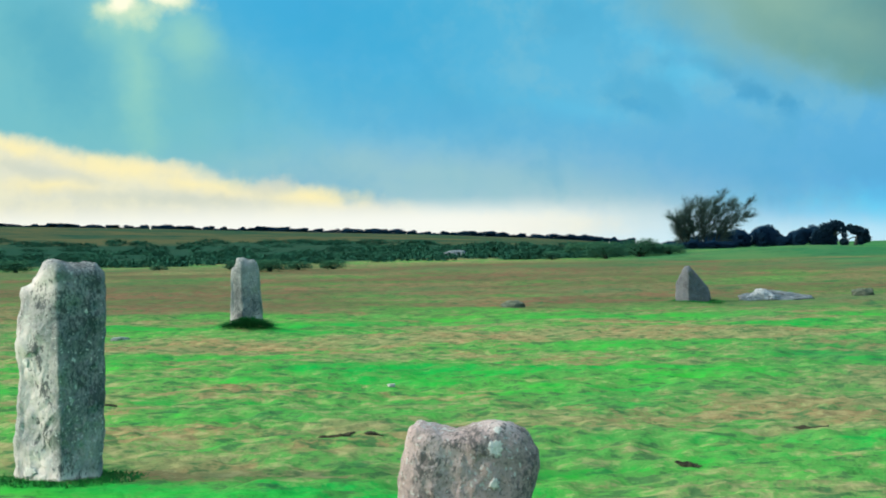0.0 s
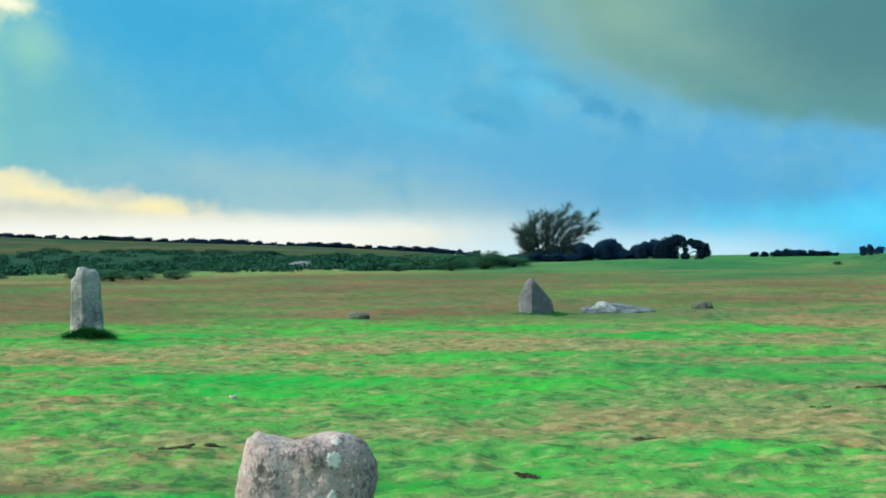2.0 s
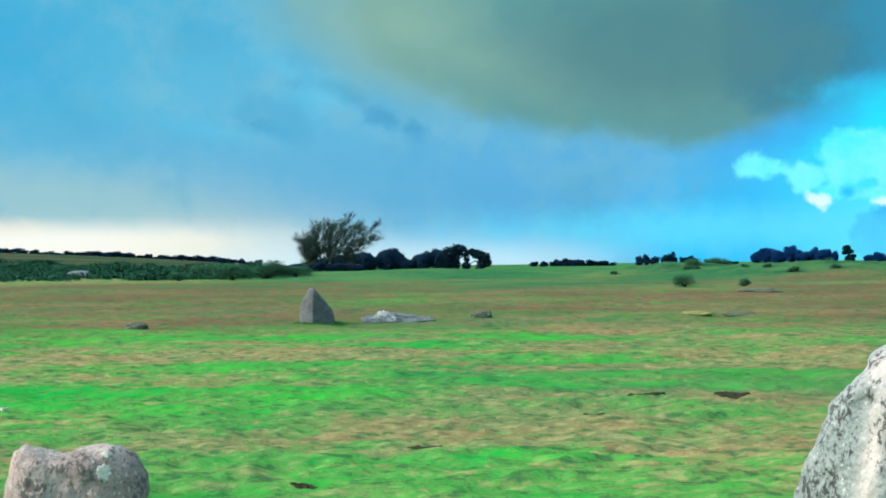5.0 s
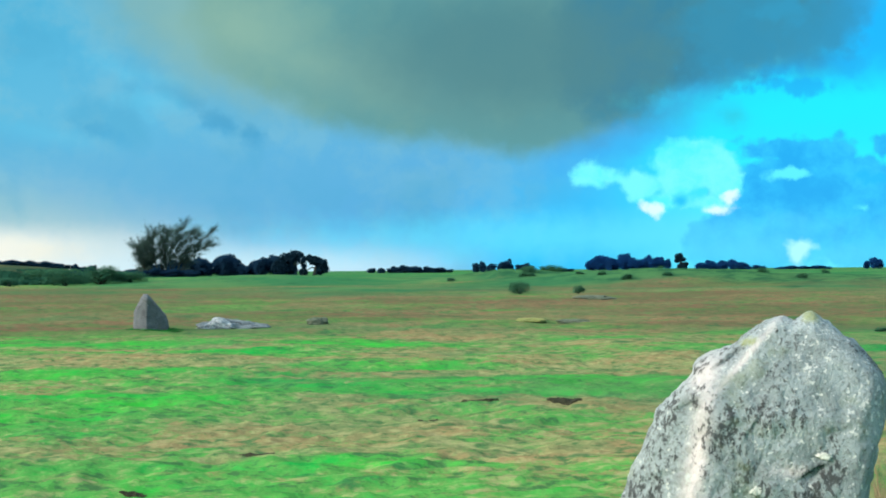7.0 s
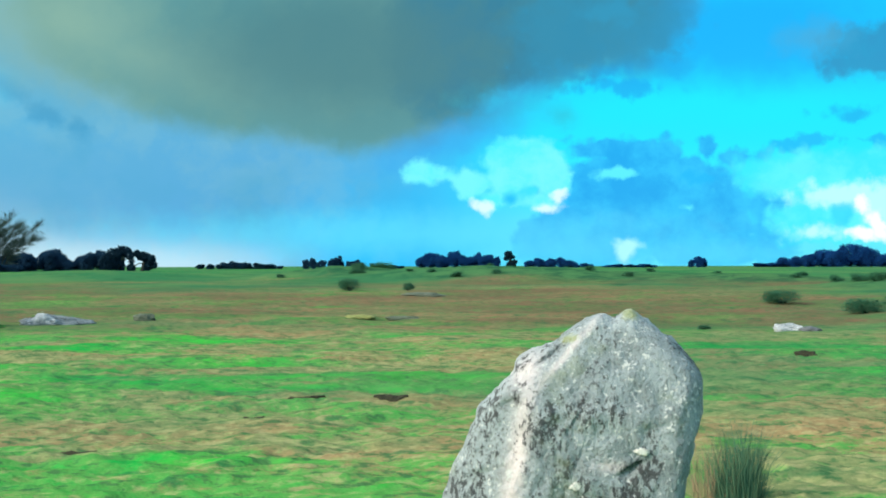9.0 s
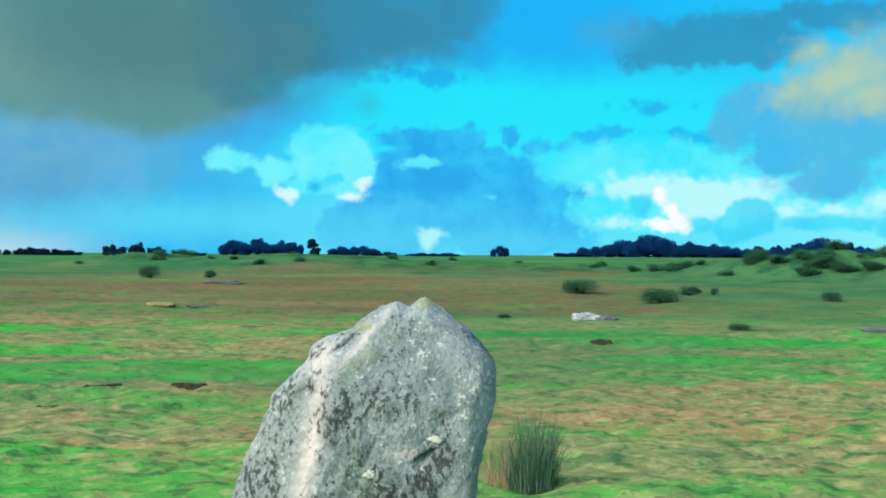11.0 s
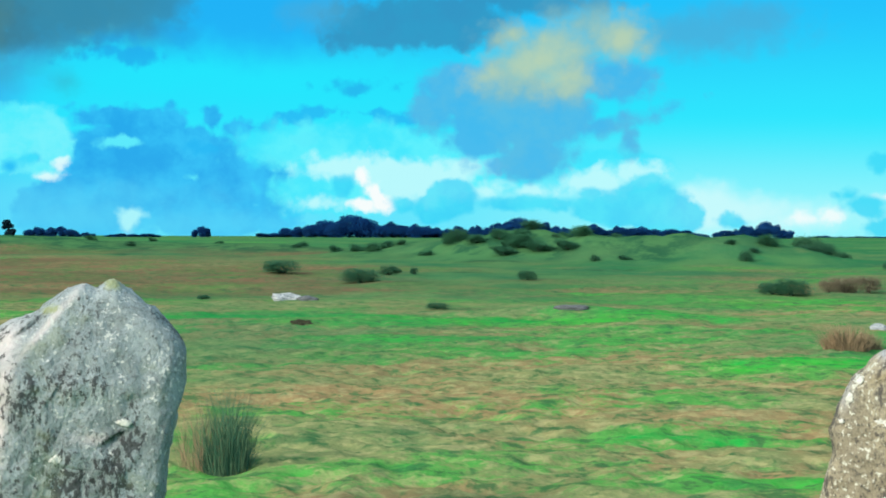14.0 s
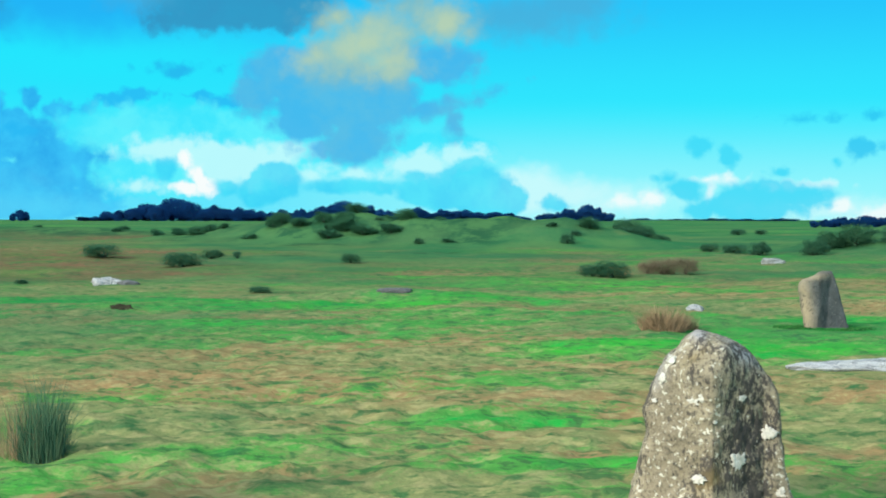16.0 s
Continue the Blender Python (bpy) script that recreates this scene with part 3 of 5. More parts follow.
bark, M, bsdf = material("bark", 0.95, 0.15)
place = M.add("ShaderNodeTexCoord").outputs["Object"]
ridge = M.noise(place, 9.0, 5.0).outputs[0]
M.tree.links.new(M.mix(ridge, (0.028, 0.034, 0.030), (0.075, 0.085, 0.070)), bsdf.inputs["Base Color"])
relief(M, bsdf, ridge, 0.6, 0.03)

soil, M, bsdf = material("bare_peat", 0.95, 0.15)
place = M.add("ShaderNodeTexCoord").outputs["Object"]
crumb = M.noise(place, 14.0, 5.0, 0.7).outputs[0]
M.tree.links.new(M.mix(crumb, (0.010, 0.010, 0.008), (0.050, 0.052, 0.026)), bsdf.inputs["Base Color"])
relief(M, bsdf, crumb, 0.8, 0.03)


def granite(name, light, mid, dark, lichen=(0.58, 0.62, 0.56), lichen_edge=0.62, moss=(0.16, 0.17, 0.055), blotch=0.57, shift=0.0, bare=(0.56, 0.49, 0.48), fleck=0.75):
    mat, nodes, shader = material(name, 0.92, 0.2)
    place = nodes.add("ShaderNodeMapping", {"Vector": nodes.add("ShaderNodeTexCoord").outputs["Object"], "Location": (shift, shift * 0.7, 0)}).outputs[0]
    speck = nodes.noise(place, 48.0, 3.0, 0.7).outputs[0]
    cloudy = nodes.noise(place, 4.0, 5.0, 0.6).outputs[0]
    tone = nodes.mix(nodes.step(cloudy, 0.36, 0.64), mid, light)
    tone = nodes.mix(nodes.step(speck, 0.48, 0.68, 0, fleck), tone, dark)
    drip = nodes.add("ShaderNodeMapping", {"Vector": place})
    drip.inputs["Scale"].default_value = (1.0, 1.0, 0.6)
    stain = nodes.noise(drip.outputs[0], 38.0, 4.0, 0.72).outputs[0]
    cluster = nodes.math("MULTIPLY", nodes.math("SUBTRACT", nodes.noise(drip.outputs[0], 4.0, 4.0, 0.6).outputs[0], 0.5), 0.95)
    worn, growth, cushion = (nodes.add("ShaderNodeAttribute") for _ in range(3))
    worn.attribute_name, growth.attribute_name, cushion.attribute_name = "worn", "growth", "cushion"
    # Besides wear, this mask paints sunlit faces and bright rims in the bare colour.
    tone = nodes.mix(nodes.math("MULTIPLY", worn.outputs["Fac"], nodes.step(cloudy, 0.30, 0.55, 0.45, 0.95)), tone, bare)
    # Besides lichen, this mask paints shade: a blue-grey darkening of faces and hollows.
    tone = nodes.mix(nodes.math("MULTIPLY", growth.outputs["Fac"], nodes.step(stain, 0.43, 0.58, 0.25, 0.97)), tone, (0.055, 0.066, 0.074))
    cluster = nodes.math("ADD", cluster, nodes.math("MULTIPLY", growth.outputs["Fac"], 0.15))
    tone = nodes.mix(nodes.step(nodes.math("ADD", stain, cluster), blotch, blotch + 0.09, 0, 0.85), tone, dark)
    green = nodes.noise(place, 3.1, 4.0, 0.6).outputs["Color"]
    mossy = nodes.step(nodes.add("ShaderNodeSeparateColor", (green,)).outputs[1], 0.55, 0.72, 0, 0.5)
    tone = nodes.mix(mossy, tone, moss)
    wobble = nodes.add("ShaderNodeVectorMath", (place, nodes.add("ShaderNodeVectorMath", (green, (0.12, 0.12, 0.12)), op="MULTIPLY").outputs[0]), op="ADD").outputs[0]
    crust = nodes.math("SUBTRACT", nodes.noise(wobble, 34.0, 4.0, 0.66).outputs[0], nodes.math("MULTIPLY", cluster, 0.4))
    tone = nodes.mix(nodes.step(crust, lichen_edge, lichen_edge + 0.05, 0, 0.9), tone, lichen)
    soft_moss = nodes.math("ADD", cushion.outputs["Fac"], nodes.math("SUBTRACT", stain, 0.5))
    tone = nodes.mix(nodes.step(soft_moss, 0.40, 0.95, 0, 0.7), tone, nodes.mix(speck, (0.15, 0.20, 0.05), (0.34, 0.36, 0.12)))
    nodes.tree.links.new(tone, shader.inputs["Base Color"])
    relief(nodes, shader, nodes.math("ADD", speck, nodes.math("MULTIPLY", stain, 1.5)), 0.7, 0.015)
    return mat


pale_granite = granite("lichened_granite", (0.30, 0.36, 0.385), (0.20, 0.245, 0.26), (0.034, 0.036, 0.040), (0.50, 0.535, 0.535), 0.60, (0.20, 0.245, 0.15), blotch=0.575, bare=(0.64, 0.58, 0.59), fleck=0.45)
pink_granite = granite("pink_granite", (0.40, 0.315, 0.315), (0.29, 0.245, 0.235), (0.105, 0.098, 0.100), (0.46, 0.49, 0.48), 0.585, (0.17, 0.14, 0.09), 0.59, 3.0)
grey_granite = granite("grey_granite", (0.27, 0.30, 0.305), (0.17, 0.20, 0.21), (0.055, 0.068, 0.075), (0.48, 0.52, 0.50), 0.60, (0.11, 0.17, 0.11), 0.585, 6.0, (0.70, 0.66, 0.63))
# Its lavender bare colour imitates sky light on the stone's upper right.
ochre_granite = granite("ochre_granite", (0.345, 0.315, 0.235), (0.245, 0.222, 0.165), (0.052, 0.050, 0.052), (0.60, 0.62, 0.56), 0.590, (0.26, 0.20, 0.08), 0.545, 9.0, (0.46, 0.49, 0.56))
dull_granite = granite("weathered_granite", (0.145, 0.165, 0.185), (0.098, 0.112, 0.125), (0.050, 0.055, 0.062), (0.30, 0.33, 0.34), 0.64, (0.12, 0.12, 0.06), 0.62, 12.0)
slate_granite = granite("blue_grey_granite", (0.20, 0.25, 0.29), (0.13, 0.165, 0.19), (0.050, 0.060, 0.068), (0.40, 0.45, 0.47), 0.62, (0.10, 0.14, 0.08), 0.58, 14.0)
# Darkened to paint the leaning stone's shaded face; the tan bare colour is its sunlit side.
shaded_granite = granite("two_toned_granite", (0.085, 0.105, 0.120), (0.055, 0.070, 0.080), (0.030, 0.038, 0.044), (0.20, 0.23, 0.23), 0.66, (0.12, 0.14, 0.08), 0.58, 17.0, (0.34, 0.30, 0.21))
frosted_granite = granite("frosted_granite", (0.45, 0.50, 0.55), (0.35, 0.40, 0.45), (0.13, 0.15, 0.17), (0.66, 0.70, 0.72), 0.57, (0.26, 0.30, 0.24), 0.54, 19.0)
white_lichen = granite("white_lichen", (0.66, 0.67, 0.65), (0.55, 0.57, 0.54), (0.34, 0.36, 0.33), (0.74, 0.75, 0.72), 0.60, (0.5, 0.52, 0.42), 0.70, 2.0)

moss_mat = granite("moss", (0.28, 0.32, 0.12), (0.22, 0.25, 0.09), (0.09, 0.10, 0.03), (0.34, 0.33, 0.12), 0.62, (0.2, 0.2, 0.05), 0.62, 4.0)

mossy_granite = granite("mossy_granite", (0.13, 0.16, 0.12), (0.08, 0.11, 0.08), (0.05, 0.06, 0.05), (0.24, 0.27, 0.24), 0.62, (0.06, 0.12, 0.05), 0.6, 15.0)


# ---- builders ----
def mesh_from(name, verts, faces, mat, shade_smooth=True):
    me = bpy.data.meshes.new(name)
    me.from_pydata([tuple(v) for v in np.asarray(verts, float).tolist()], [], [tuple(f) for f in np.asarray(faces).tolist()] if not isinstance(faces, list) else faces)
    me.materials.append(mat)
    me.polygons.foreach_set("use_smooth", [shade_smooth] * len(me.polygons))
    me.update()
    return me


def soup(name, corners, mat, per=3, **attributes):
    """One mesh from an array of loose triangles or quads, shape (count, per, 3)."""
    count = len(corners)
    me = bpy.data.meshes.new(name)
    me.vertices.add(count * per)
    me.vertices.foreach_set("co", np.ascontiguousarray(corners, np.float32).ravel())
    me.loops.add(count * per)
    me.loops.foreach_set("vertex_index", np.arange(count * per, dtype=np.int32))
    me.polygons.add(count)
    me.polygons.foreach_set("loop_start", np.arange(0, count * per, per, dtype=np.int32))
    me.materials.append(mat)
    for key, values in attributes.items():
        me.attributes.new(key, "FLOAT", "POINT").data.foreach_set("value", np.asarray(values, np.float32).ravel())
    me.update(calc_edges=True)
    return me


def part(name, me, parent, label=""):
    ob = new(name, me)
    ob.parent = parent
    return tagged(ob, label) if label else ob


# ---- ground ----
def build_ground():
    bearings = np.concatenate([np.arange(-180, -20, 4.0), np.arange(-20, 63, 0.17), np.arange(63, 180, 4.0)])
    rings = np.concatenate([[0.6, 1.5, 3.0, 5.0], np.geomspace(7, 70, 400), np.geomspace(70.8, 200, 90), np.geomspace(206, 4000, 60)])
    a, r = np.meshgrid(np.radians(bearings), rings)
    x, y = r * np.sin(a), r * np.cos(a)
    z = height_at(x, y)
    verts = np.stack([x, y, z], -1).reshape(-1, 3)
    verts = np.vstack([verts, [[0, 0, float(height_at(0.0, 0.0))]]])
    nb, nr = len(bearings), len(rings)
    i, j = np.meshgrid(np.arange(nr - 1), np.arange(nb), indexing="ij")
    k = (j + 1) % nb
    quads = np.stack([i * nb + j, i * nb + k, (i + 1) * nb + k, (i + 1) * nb + j], -1).reshape(-1, 4)
    faces = [tuple(q) for q in quads.tolist()] + [(nr * nb, (j + 1) % nb, j) for j in range(nb)]
    me = mesh_from("ground", verts, faces, turf)
    me.attributes.new("lush", "FLOAT", "POINT").data.foreach_set("value", np.append(lush_at(x, y).ravel(), 0.5).astype(np.float32))
    me.attributes.new("brown", "FLOAT", "POINT").data.foreach_set("value", np.append(brown_at(x, y).ravel(), 0.0).astype(np.float32))
    me.attributes.new("rough", "FLOAT", "POINT").data.foreach_set("value", np.append(rough_at(x, y).ravel(), 0.0).astype(np.float32))
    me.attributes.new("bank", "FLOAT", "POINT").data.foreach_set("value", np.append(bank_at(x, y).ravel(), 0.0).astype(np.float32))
    me.attributes.new("heath", "FLOAT", "POINT").data.foreach_set("value", np.append(heath_at(x, y).ravel(), 0.0).astype(np.float32))
    return tagged(new("ground", me), "green and brown grazed moorland turf, gently uneven", "ground", kind="structure")


ground = build_ground()


# ---- standing stones ----
def rounded(outline, count, turns=1):
    """The closed outline with its corners cut, in even steps."""
    p = np.array(outline, float)
    for _ in range(turns):
        q = np.roll(p, -1, 0)
        p = np.stack([0.82 * p + 0.18 * q, 0.18 * p + 0.82 * q], 1).reshape(-1, 2)
    q = np.vstack([p, p[:1]])
    run = np.append(0, np.cumsum(np.hypot(*np.diff(q, axis=0).T)))
    s = np.linspace(0, run[-1], count, endpoint=False)
    return np.stack([np.interp(s, run, q[:, 0]), np.interp(s, run, q[:, 1])], 1)


def front_depth(x, z, planes, blend=0.010):
    """How far the face stands out at (x, z): the least of several planes, blended at their edges."""
    d = np.stack([a + b * x + c * z for a, b, c in planes])
    low = d.min(0)
    return low - blend * np.log(np.exp(-(d - low) / blend).sum(0))


def stone_mesh(name, outline, planes, back, mat, seed, count=150, rings=44, rough=0.009, heart=None, edge=0.30, worn=(), growth=(), cushion=(), ledges=()):
    loop = rounded(outline, count)
    c = np.array(heart if heart else (loop[:, 0].mean(), loop[:, 1].min() * 0.6 + loop[:, 1].max() * 0.4))
    rows = []
    for side in (-1, 1):
        for k in range(rings + (side < 0)):
            s = 1 - (k / rings) ** 0.9 if side < 0 else (k / rings) ** (1 / 0.9)
            if side > 0 and k == 0:
                s = 0.004
            p = c + s * (loop - c)
            u = np.clip((1 - s) / edge, 0, 1)
            swell = (1 - (1 - u) ** 2.4) ** (1 / 2.4)
            out = np.maximum(front_depth(p[:, 0], p[:, 1], planes), 0.03) if side < 0 else np.full(count, back)
            for cx, cz, slant, wide, deep in ledges if side < 0 else ():  # broken edges with a hollow below
                under = cz + slant * (p[:, 0] - cx) - p[:, 1]
                out = out - deep * smooth(0, 0.025, under) * np.exp(-np.maximum(under, 0) / 0.09 - ((p[:, 0] - cx) / wide) ** 2)
            rows.append(np.stack([p[:, 0], side * out * swell, p[:, 1]], -1))
    front, rear = rows[: rings + 1], rows[rings + 1:]
    front[-1] = np.repeat(front[-1].mean(0)[None], count, 0) + (loop - c)[:, [0, 0, 1]] * [0.004, 0, 0.004]
    grid = np.array(rear[0:] + front)  # from the back's middle over the rim to the front's middle
    nr = len(grid)
    verts = grid.reshape(-1, 3)
    i, j = np.meshgrid(np.arange(nr - 1), np.arange(count), indexing="ij")
    k = (j + 1) % count
    quads = np.stack([i * count + j, i * count + k, (i + 1) * count + k, (i + 1) * count + j], -1).reshape(-1, 4).tolist()
    quads += [list(range(count))[::-1], [(nr - 1) * count + q for q in range(count)]]
    me = mesh_from(name, verts, quads, mat)
    normal = np.empty(len(verts) * 3)
    me.vertices.foreach_get("normal", normal)
    normal = normal.reshape(-1, 3)
    x, y, z = verts.T
    bump = rough * 1.2 * fractal(x * 4, y * 4, z * 4, 3, seed) + 0.8 * rough * fractal(x * 14, y * 14, z * 10, 4, seed + 50, 0.6)
    pits = np.maximum(fractal(x * 9, y * 9, z * 9, 2, seed + 90) - 0.35, 0)
    verts = verts + normal * (bump - rough * 1.2 * pits)[:, None]
    me.vertices.foreach_set("co", verts.ravel())
    # The first two also hold painted light and painted shade.
    for key, spots in (("worn", worn), ("growth", growth), ("cushion", cushion)):
        amount = np.zeros(len(verts))
        for cx, cz, wide, tall, slant, much in spots:  # the middle, half sizes, sideways drift per metre of height
            amount = amount + much * np.exp(-((x - cx - slant * (z - cz)) / wide) ** 2 - ((z - cz) / tall) ** 2)
        me.attributes.new(key, "FLOAT", "POINT").data.foreach_set("value", np.clip(amount, 0, 1).astype(np.float32))
    bm = bmesh.new()
    bm.from_mesh(me)
    bmesh.ops.recalc_face_normals(bm, faces=bm.faces)
    bm.to_mesh(me)
    bm.free()
    me.update()
    return me


def face_of(outline, planes, heart=None, edge=0.30, count=150):
    """The depth of a stone's face at (x, z), with its rounded rim, as stone_mesh shapes it."""
    loop = rounded(outline, count)
    c = np.array(heart if heart else (loop[:, 0].mean(), loop[:, 1].min() * 0.6 + loop[:, 1].max() * 0.4))
    ang, rad = np.arctan2(*(loop - c).T[::-1]), np.hypot(*(loop - c).T)
    order = np.argsort(ang)

    def depth(x, z):
        t = np.arctan2(z - c[1], x - c[0])
        s = np.hypot(x - c[0], z - c[1]) / np.interp(t, ang[order], rad[order], period=2 * math.pi)
        u = np.clip((1 - s) / edge, 0, 1)
        return np.maximum(front_depth(x, z, planes), 0.03) * (1 - (1 - u) ** 2.4) ** (1 / 2.4)

    return depth


def patch_mesh(name, cx, cz, size, depth, seed, tall=1.0, lift=0.006, mat=None):
    """A crust of lichen that lies on a stone's face."""
    n, rows = 44, 4
    ang = np.linspace(0, 2 * math.pi, n, endpoint=False)
    wob = 1 + 0.30 * fractal(np.cos(ang) * 2.9 + seed * 1.37, np.sin(ang) * 2.9 + 0.4, seed * 1.7, 5, seed, 0.75)
    verts = []
    for k in range(rows + 1):
        s = 1 - k / (rows + 0.5)
        x, z = cx + np.cos(ang) * wob * size * s, cz + np.sin(ang) * wob * size * s * tall
        y = -depth(x, z) - (lift if k else -0.012)
        verts.append(np.stack([x, y, z], -1))
    verts = np.array(verts).reshape(-1, 3)
    faces = [(k * n + j, k * n + (j + 1) % n, (k + 1) * n + (j + 1) % n, (k + 1) * n + j) for k in range(rows) for j in range(n)]
    faces.append(tuple(rows * n + j for j in range(n)))
    return mesh_from(name, verts, faces, mat or white_lichen)


def set_stone(name, label, bearing, distance, outline, planes, back, mat, seed, crusts=(), mosses=(), group="stones of the ring", turn=0.0, **shape):
    x, y, z = spot(bearing, distance)
    me = stone_mesh(name, outline, planes, back, mat, seed, **shape)
    ob = tagged(new(name, me), label, "standing stone", group)
    ob.matrix_world = pose(x, y, 0, 0, 0, -bearing + turn)
    depth = face_of(outline, planes, **{k: v for k, v in shape.items() if k in ("heart", "edge")})
    for i, (cx, cz, size, tall) in enumerate(crusts):
        part("lichen", patch_mesh("lichen", cx, cz, size, depth, seed + i, tall), ob, "crust of white lichen")
    for i, (cx, cz, size, tall) in enumerate(mosses):
        part("moss", patch_mesh("moss", cx, cz, size, depth, seed + 40 + i, tall, 0.008, moss_mat), ob, "yellow-green moss")
    return ob


set_stone("standing_stone", "tall square-topped grey granite standing stone with a pale worn foot", -11.83, 14.1,
          [(-0.346, -0.15), (-0.355, 0.02), (-0.336, 0.25), (-0.317, 0.6), (-0.307, 1.03), (-0.317, 1.16), (-0.278, 1.42), (-0.202, 1.46), (-0.115, 1.59), (-0.0288, 1.64), (0.0672, 1.6), (0.326, 1.6), (0.346, 1.19), (0.326, 0.57), (0.278, -0.02), (0.269, -0.15)],
          [(0.355, 0.85, 0.0), (0.335, -0.40, 0.0)], 0.22, grey_granite, 1, edge=0.08, rough=0.013,
          # The pale foot is wear; on the left face sunlight is painted in too.
          worn=[(-0.22, 0.10, 0.14, 0.16, 0, 1.0), (0.0, 0.03, 0.35, 0.04, 0, 1.0), (0.16, 0.22, 0.12, 0.14, 0, 0.45), (-0.26, 0.9, 0.09, 0.45, 0, 0.8), (-0.12, 1.45, 0.12, 0.12, 0, 0.8), (-0.12, 0.6, 0.08, 0.5, 0, 0.6)],
          # The first, large mark paints the right face's shade.
          growth=[(0.2, 1.0, 0.19, 0.75, 0, 0.8), (-0.30, 1.25, 0.04, 0.15, 0, 0.7), (-0.12, 1.30, 0.05, 0.06, 0, 0.6), (0.0, 0.35, 0.1, 0.12, 0, 0.7)],
          crusts=[(-0.24, 0.07, 0.045, 1.2), (-0.14, 0.03, 0.03, 0.7), (-0.25, 0.88, 0.022, 1.6), (0.2, 1.25, 0.018, 1.0)],
          ledges=[(-0.22, 1.44, 0.7, 0.10, 0.05), (-0.05, 1.50, 0.35, 0.12, 0.04), (-0.2, 0.95, 0.5, 0.1, 0.02), (0.15, 1.32, -0.1, 0.14, 0.015)])
set_stone("standing_stone", "low pinkish granite stone with a notched top and white lichen", 0.82, 9.88,
          [(-0.43, -0.15), (-0.42, 0.1), (-0.4, 0.35), (-0.4, 0.48), (-0.37, 0.62), (-0.34, 0.71), (-0.3, 0.74), (-0.24, 0.73), (-0.11, 0.69), (0.0, 0.715), (0.1, 0.745), (0.2, 0.74), (0.29, 0.68), (0.35, 0.58), (0.36, 0.49), (0.31, 0.34), (0.28, 0.1), (0.26, -0.15)],
          [(0.17, 0.10, 0.0), (0.19, -0.25, 0.0), (0.45, 0.0, -0.42)], 0.2, pink_granite, 2, heart=(-0.03, 0.35), edge=0.30,
          # Right-edge mark is painted shade; the top-right pale strip is a painted highlight.
          growth=[(0.30, 0.52, 0.07, 0.2, 0.3, 0.8), (-0.02, 0.66, 0.1, 0.06, 0, 0.6), (-0.3, 0.3, 0.12, 0.2, 0, 0.3)], worn=[(0.15, 0.72, 0.1, 0.03, 0, 0.9), (-0.2, 0.55, 0.15, 0.15, 0, 0.5)],
          crusts=[(0.115, 0.60, 0.048, 1.1), (0.125, 0.70, 0.022, 0.9), (0.105, 0.42, 0.026, 1.2)])
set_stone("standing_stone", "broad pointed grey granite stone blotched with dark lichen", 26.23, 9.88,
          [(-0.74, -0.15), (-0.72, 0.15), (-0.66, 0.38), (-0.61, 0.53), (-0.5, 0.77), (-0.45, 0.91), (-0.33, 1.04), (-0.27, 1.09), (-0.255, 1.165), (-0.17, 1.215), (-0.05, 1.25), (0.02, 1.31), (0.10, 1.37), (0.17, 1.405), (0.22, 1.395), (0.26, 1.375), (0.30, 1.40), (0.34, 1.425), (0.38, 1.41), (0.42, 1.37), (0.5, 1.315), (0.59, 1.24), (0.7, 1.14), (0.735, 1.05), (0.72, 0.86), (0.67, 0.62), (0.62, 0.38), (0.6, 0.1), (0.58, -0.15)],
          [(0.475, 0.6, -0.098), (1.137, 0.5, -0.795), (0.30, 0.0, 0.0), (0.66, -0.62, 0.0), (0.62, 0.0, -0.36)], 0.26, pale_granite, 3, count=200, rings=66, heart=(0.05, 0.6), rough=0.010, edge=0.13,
          # Pinkish bare rock along the ridge, with sunlight painted into the same band.
          worn=[(-0.25, 0.62, 0.055, 0.42, 0.17, 1.0), (0.02, 1.2, 0.02, 0.2, 0.85, 0.8), (0.25, 0.62, 0.10, 0.03, 0.0, 0.7), (-0.2, 1.1, 0.06, 0.08, 0.5, 0.7)],
          # Dark lichen, plus painted shade in the upper hollow and the notch.
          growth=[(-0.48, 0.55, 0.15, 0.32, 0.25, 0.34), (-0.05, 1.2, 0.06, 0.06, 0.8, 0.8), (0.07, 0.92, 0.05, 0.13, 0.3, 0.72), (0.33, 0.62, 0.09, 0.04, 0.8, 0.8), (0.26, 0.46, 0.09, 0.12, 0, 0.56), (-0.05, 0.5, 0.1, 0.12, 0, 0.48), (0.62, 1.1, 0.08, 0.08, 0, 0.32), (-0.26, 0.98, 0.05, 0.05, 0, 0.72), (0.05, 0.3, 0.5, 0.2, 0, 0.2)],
          crusts=[(0.40, 0.70, 0.04, 0.5), (0.06, 0.52, 0.035, 0.7)],
          ledges=[(0.33, 0.63, 0.55, 0.06, 0.045), (-0.06, 1.215, 0.75, 0.09, 0.06), (0.07, 0.90, 1.4, 0.06, 0.02), (-0.28, 0.97, 0.5, 0.07, 0.03), (0.10, 0.50, -0.2, 0.12, 0.02), (-0.42, 0.6, 0.3, 0.1, 0.025), (0.5, 0.85, 0.2, 0.12, 0.015)],
          cushion=[(0.35, 1.40, 0.07, 0.05, 0, 1.0), (0.03, 1.27, 0.07, 0.035, 0.6, 0.9), (0.20, 1.25, 0.08, 0.10, 0, 0.35), (0.55, 1.0, 0.12, 0.15, 0, 0.3)])
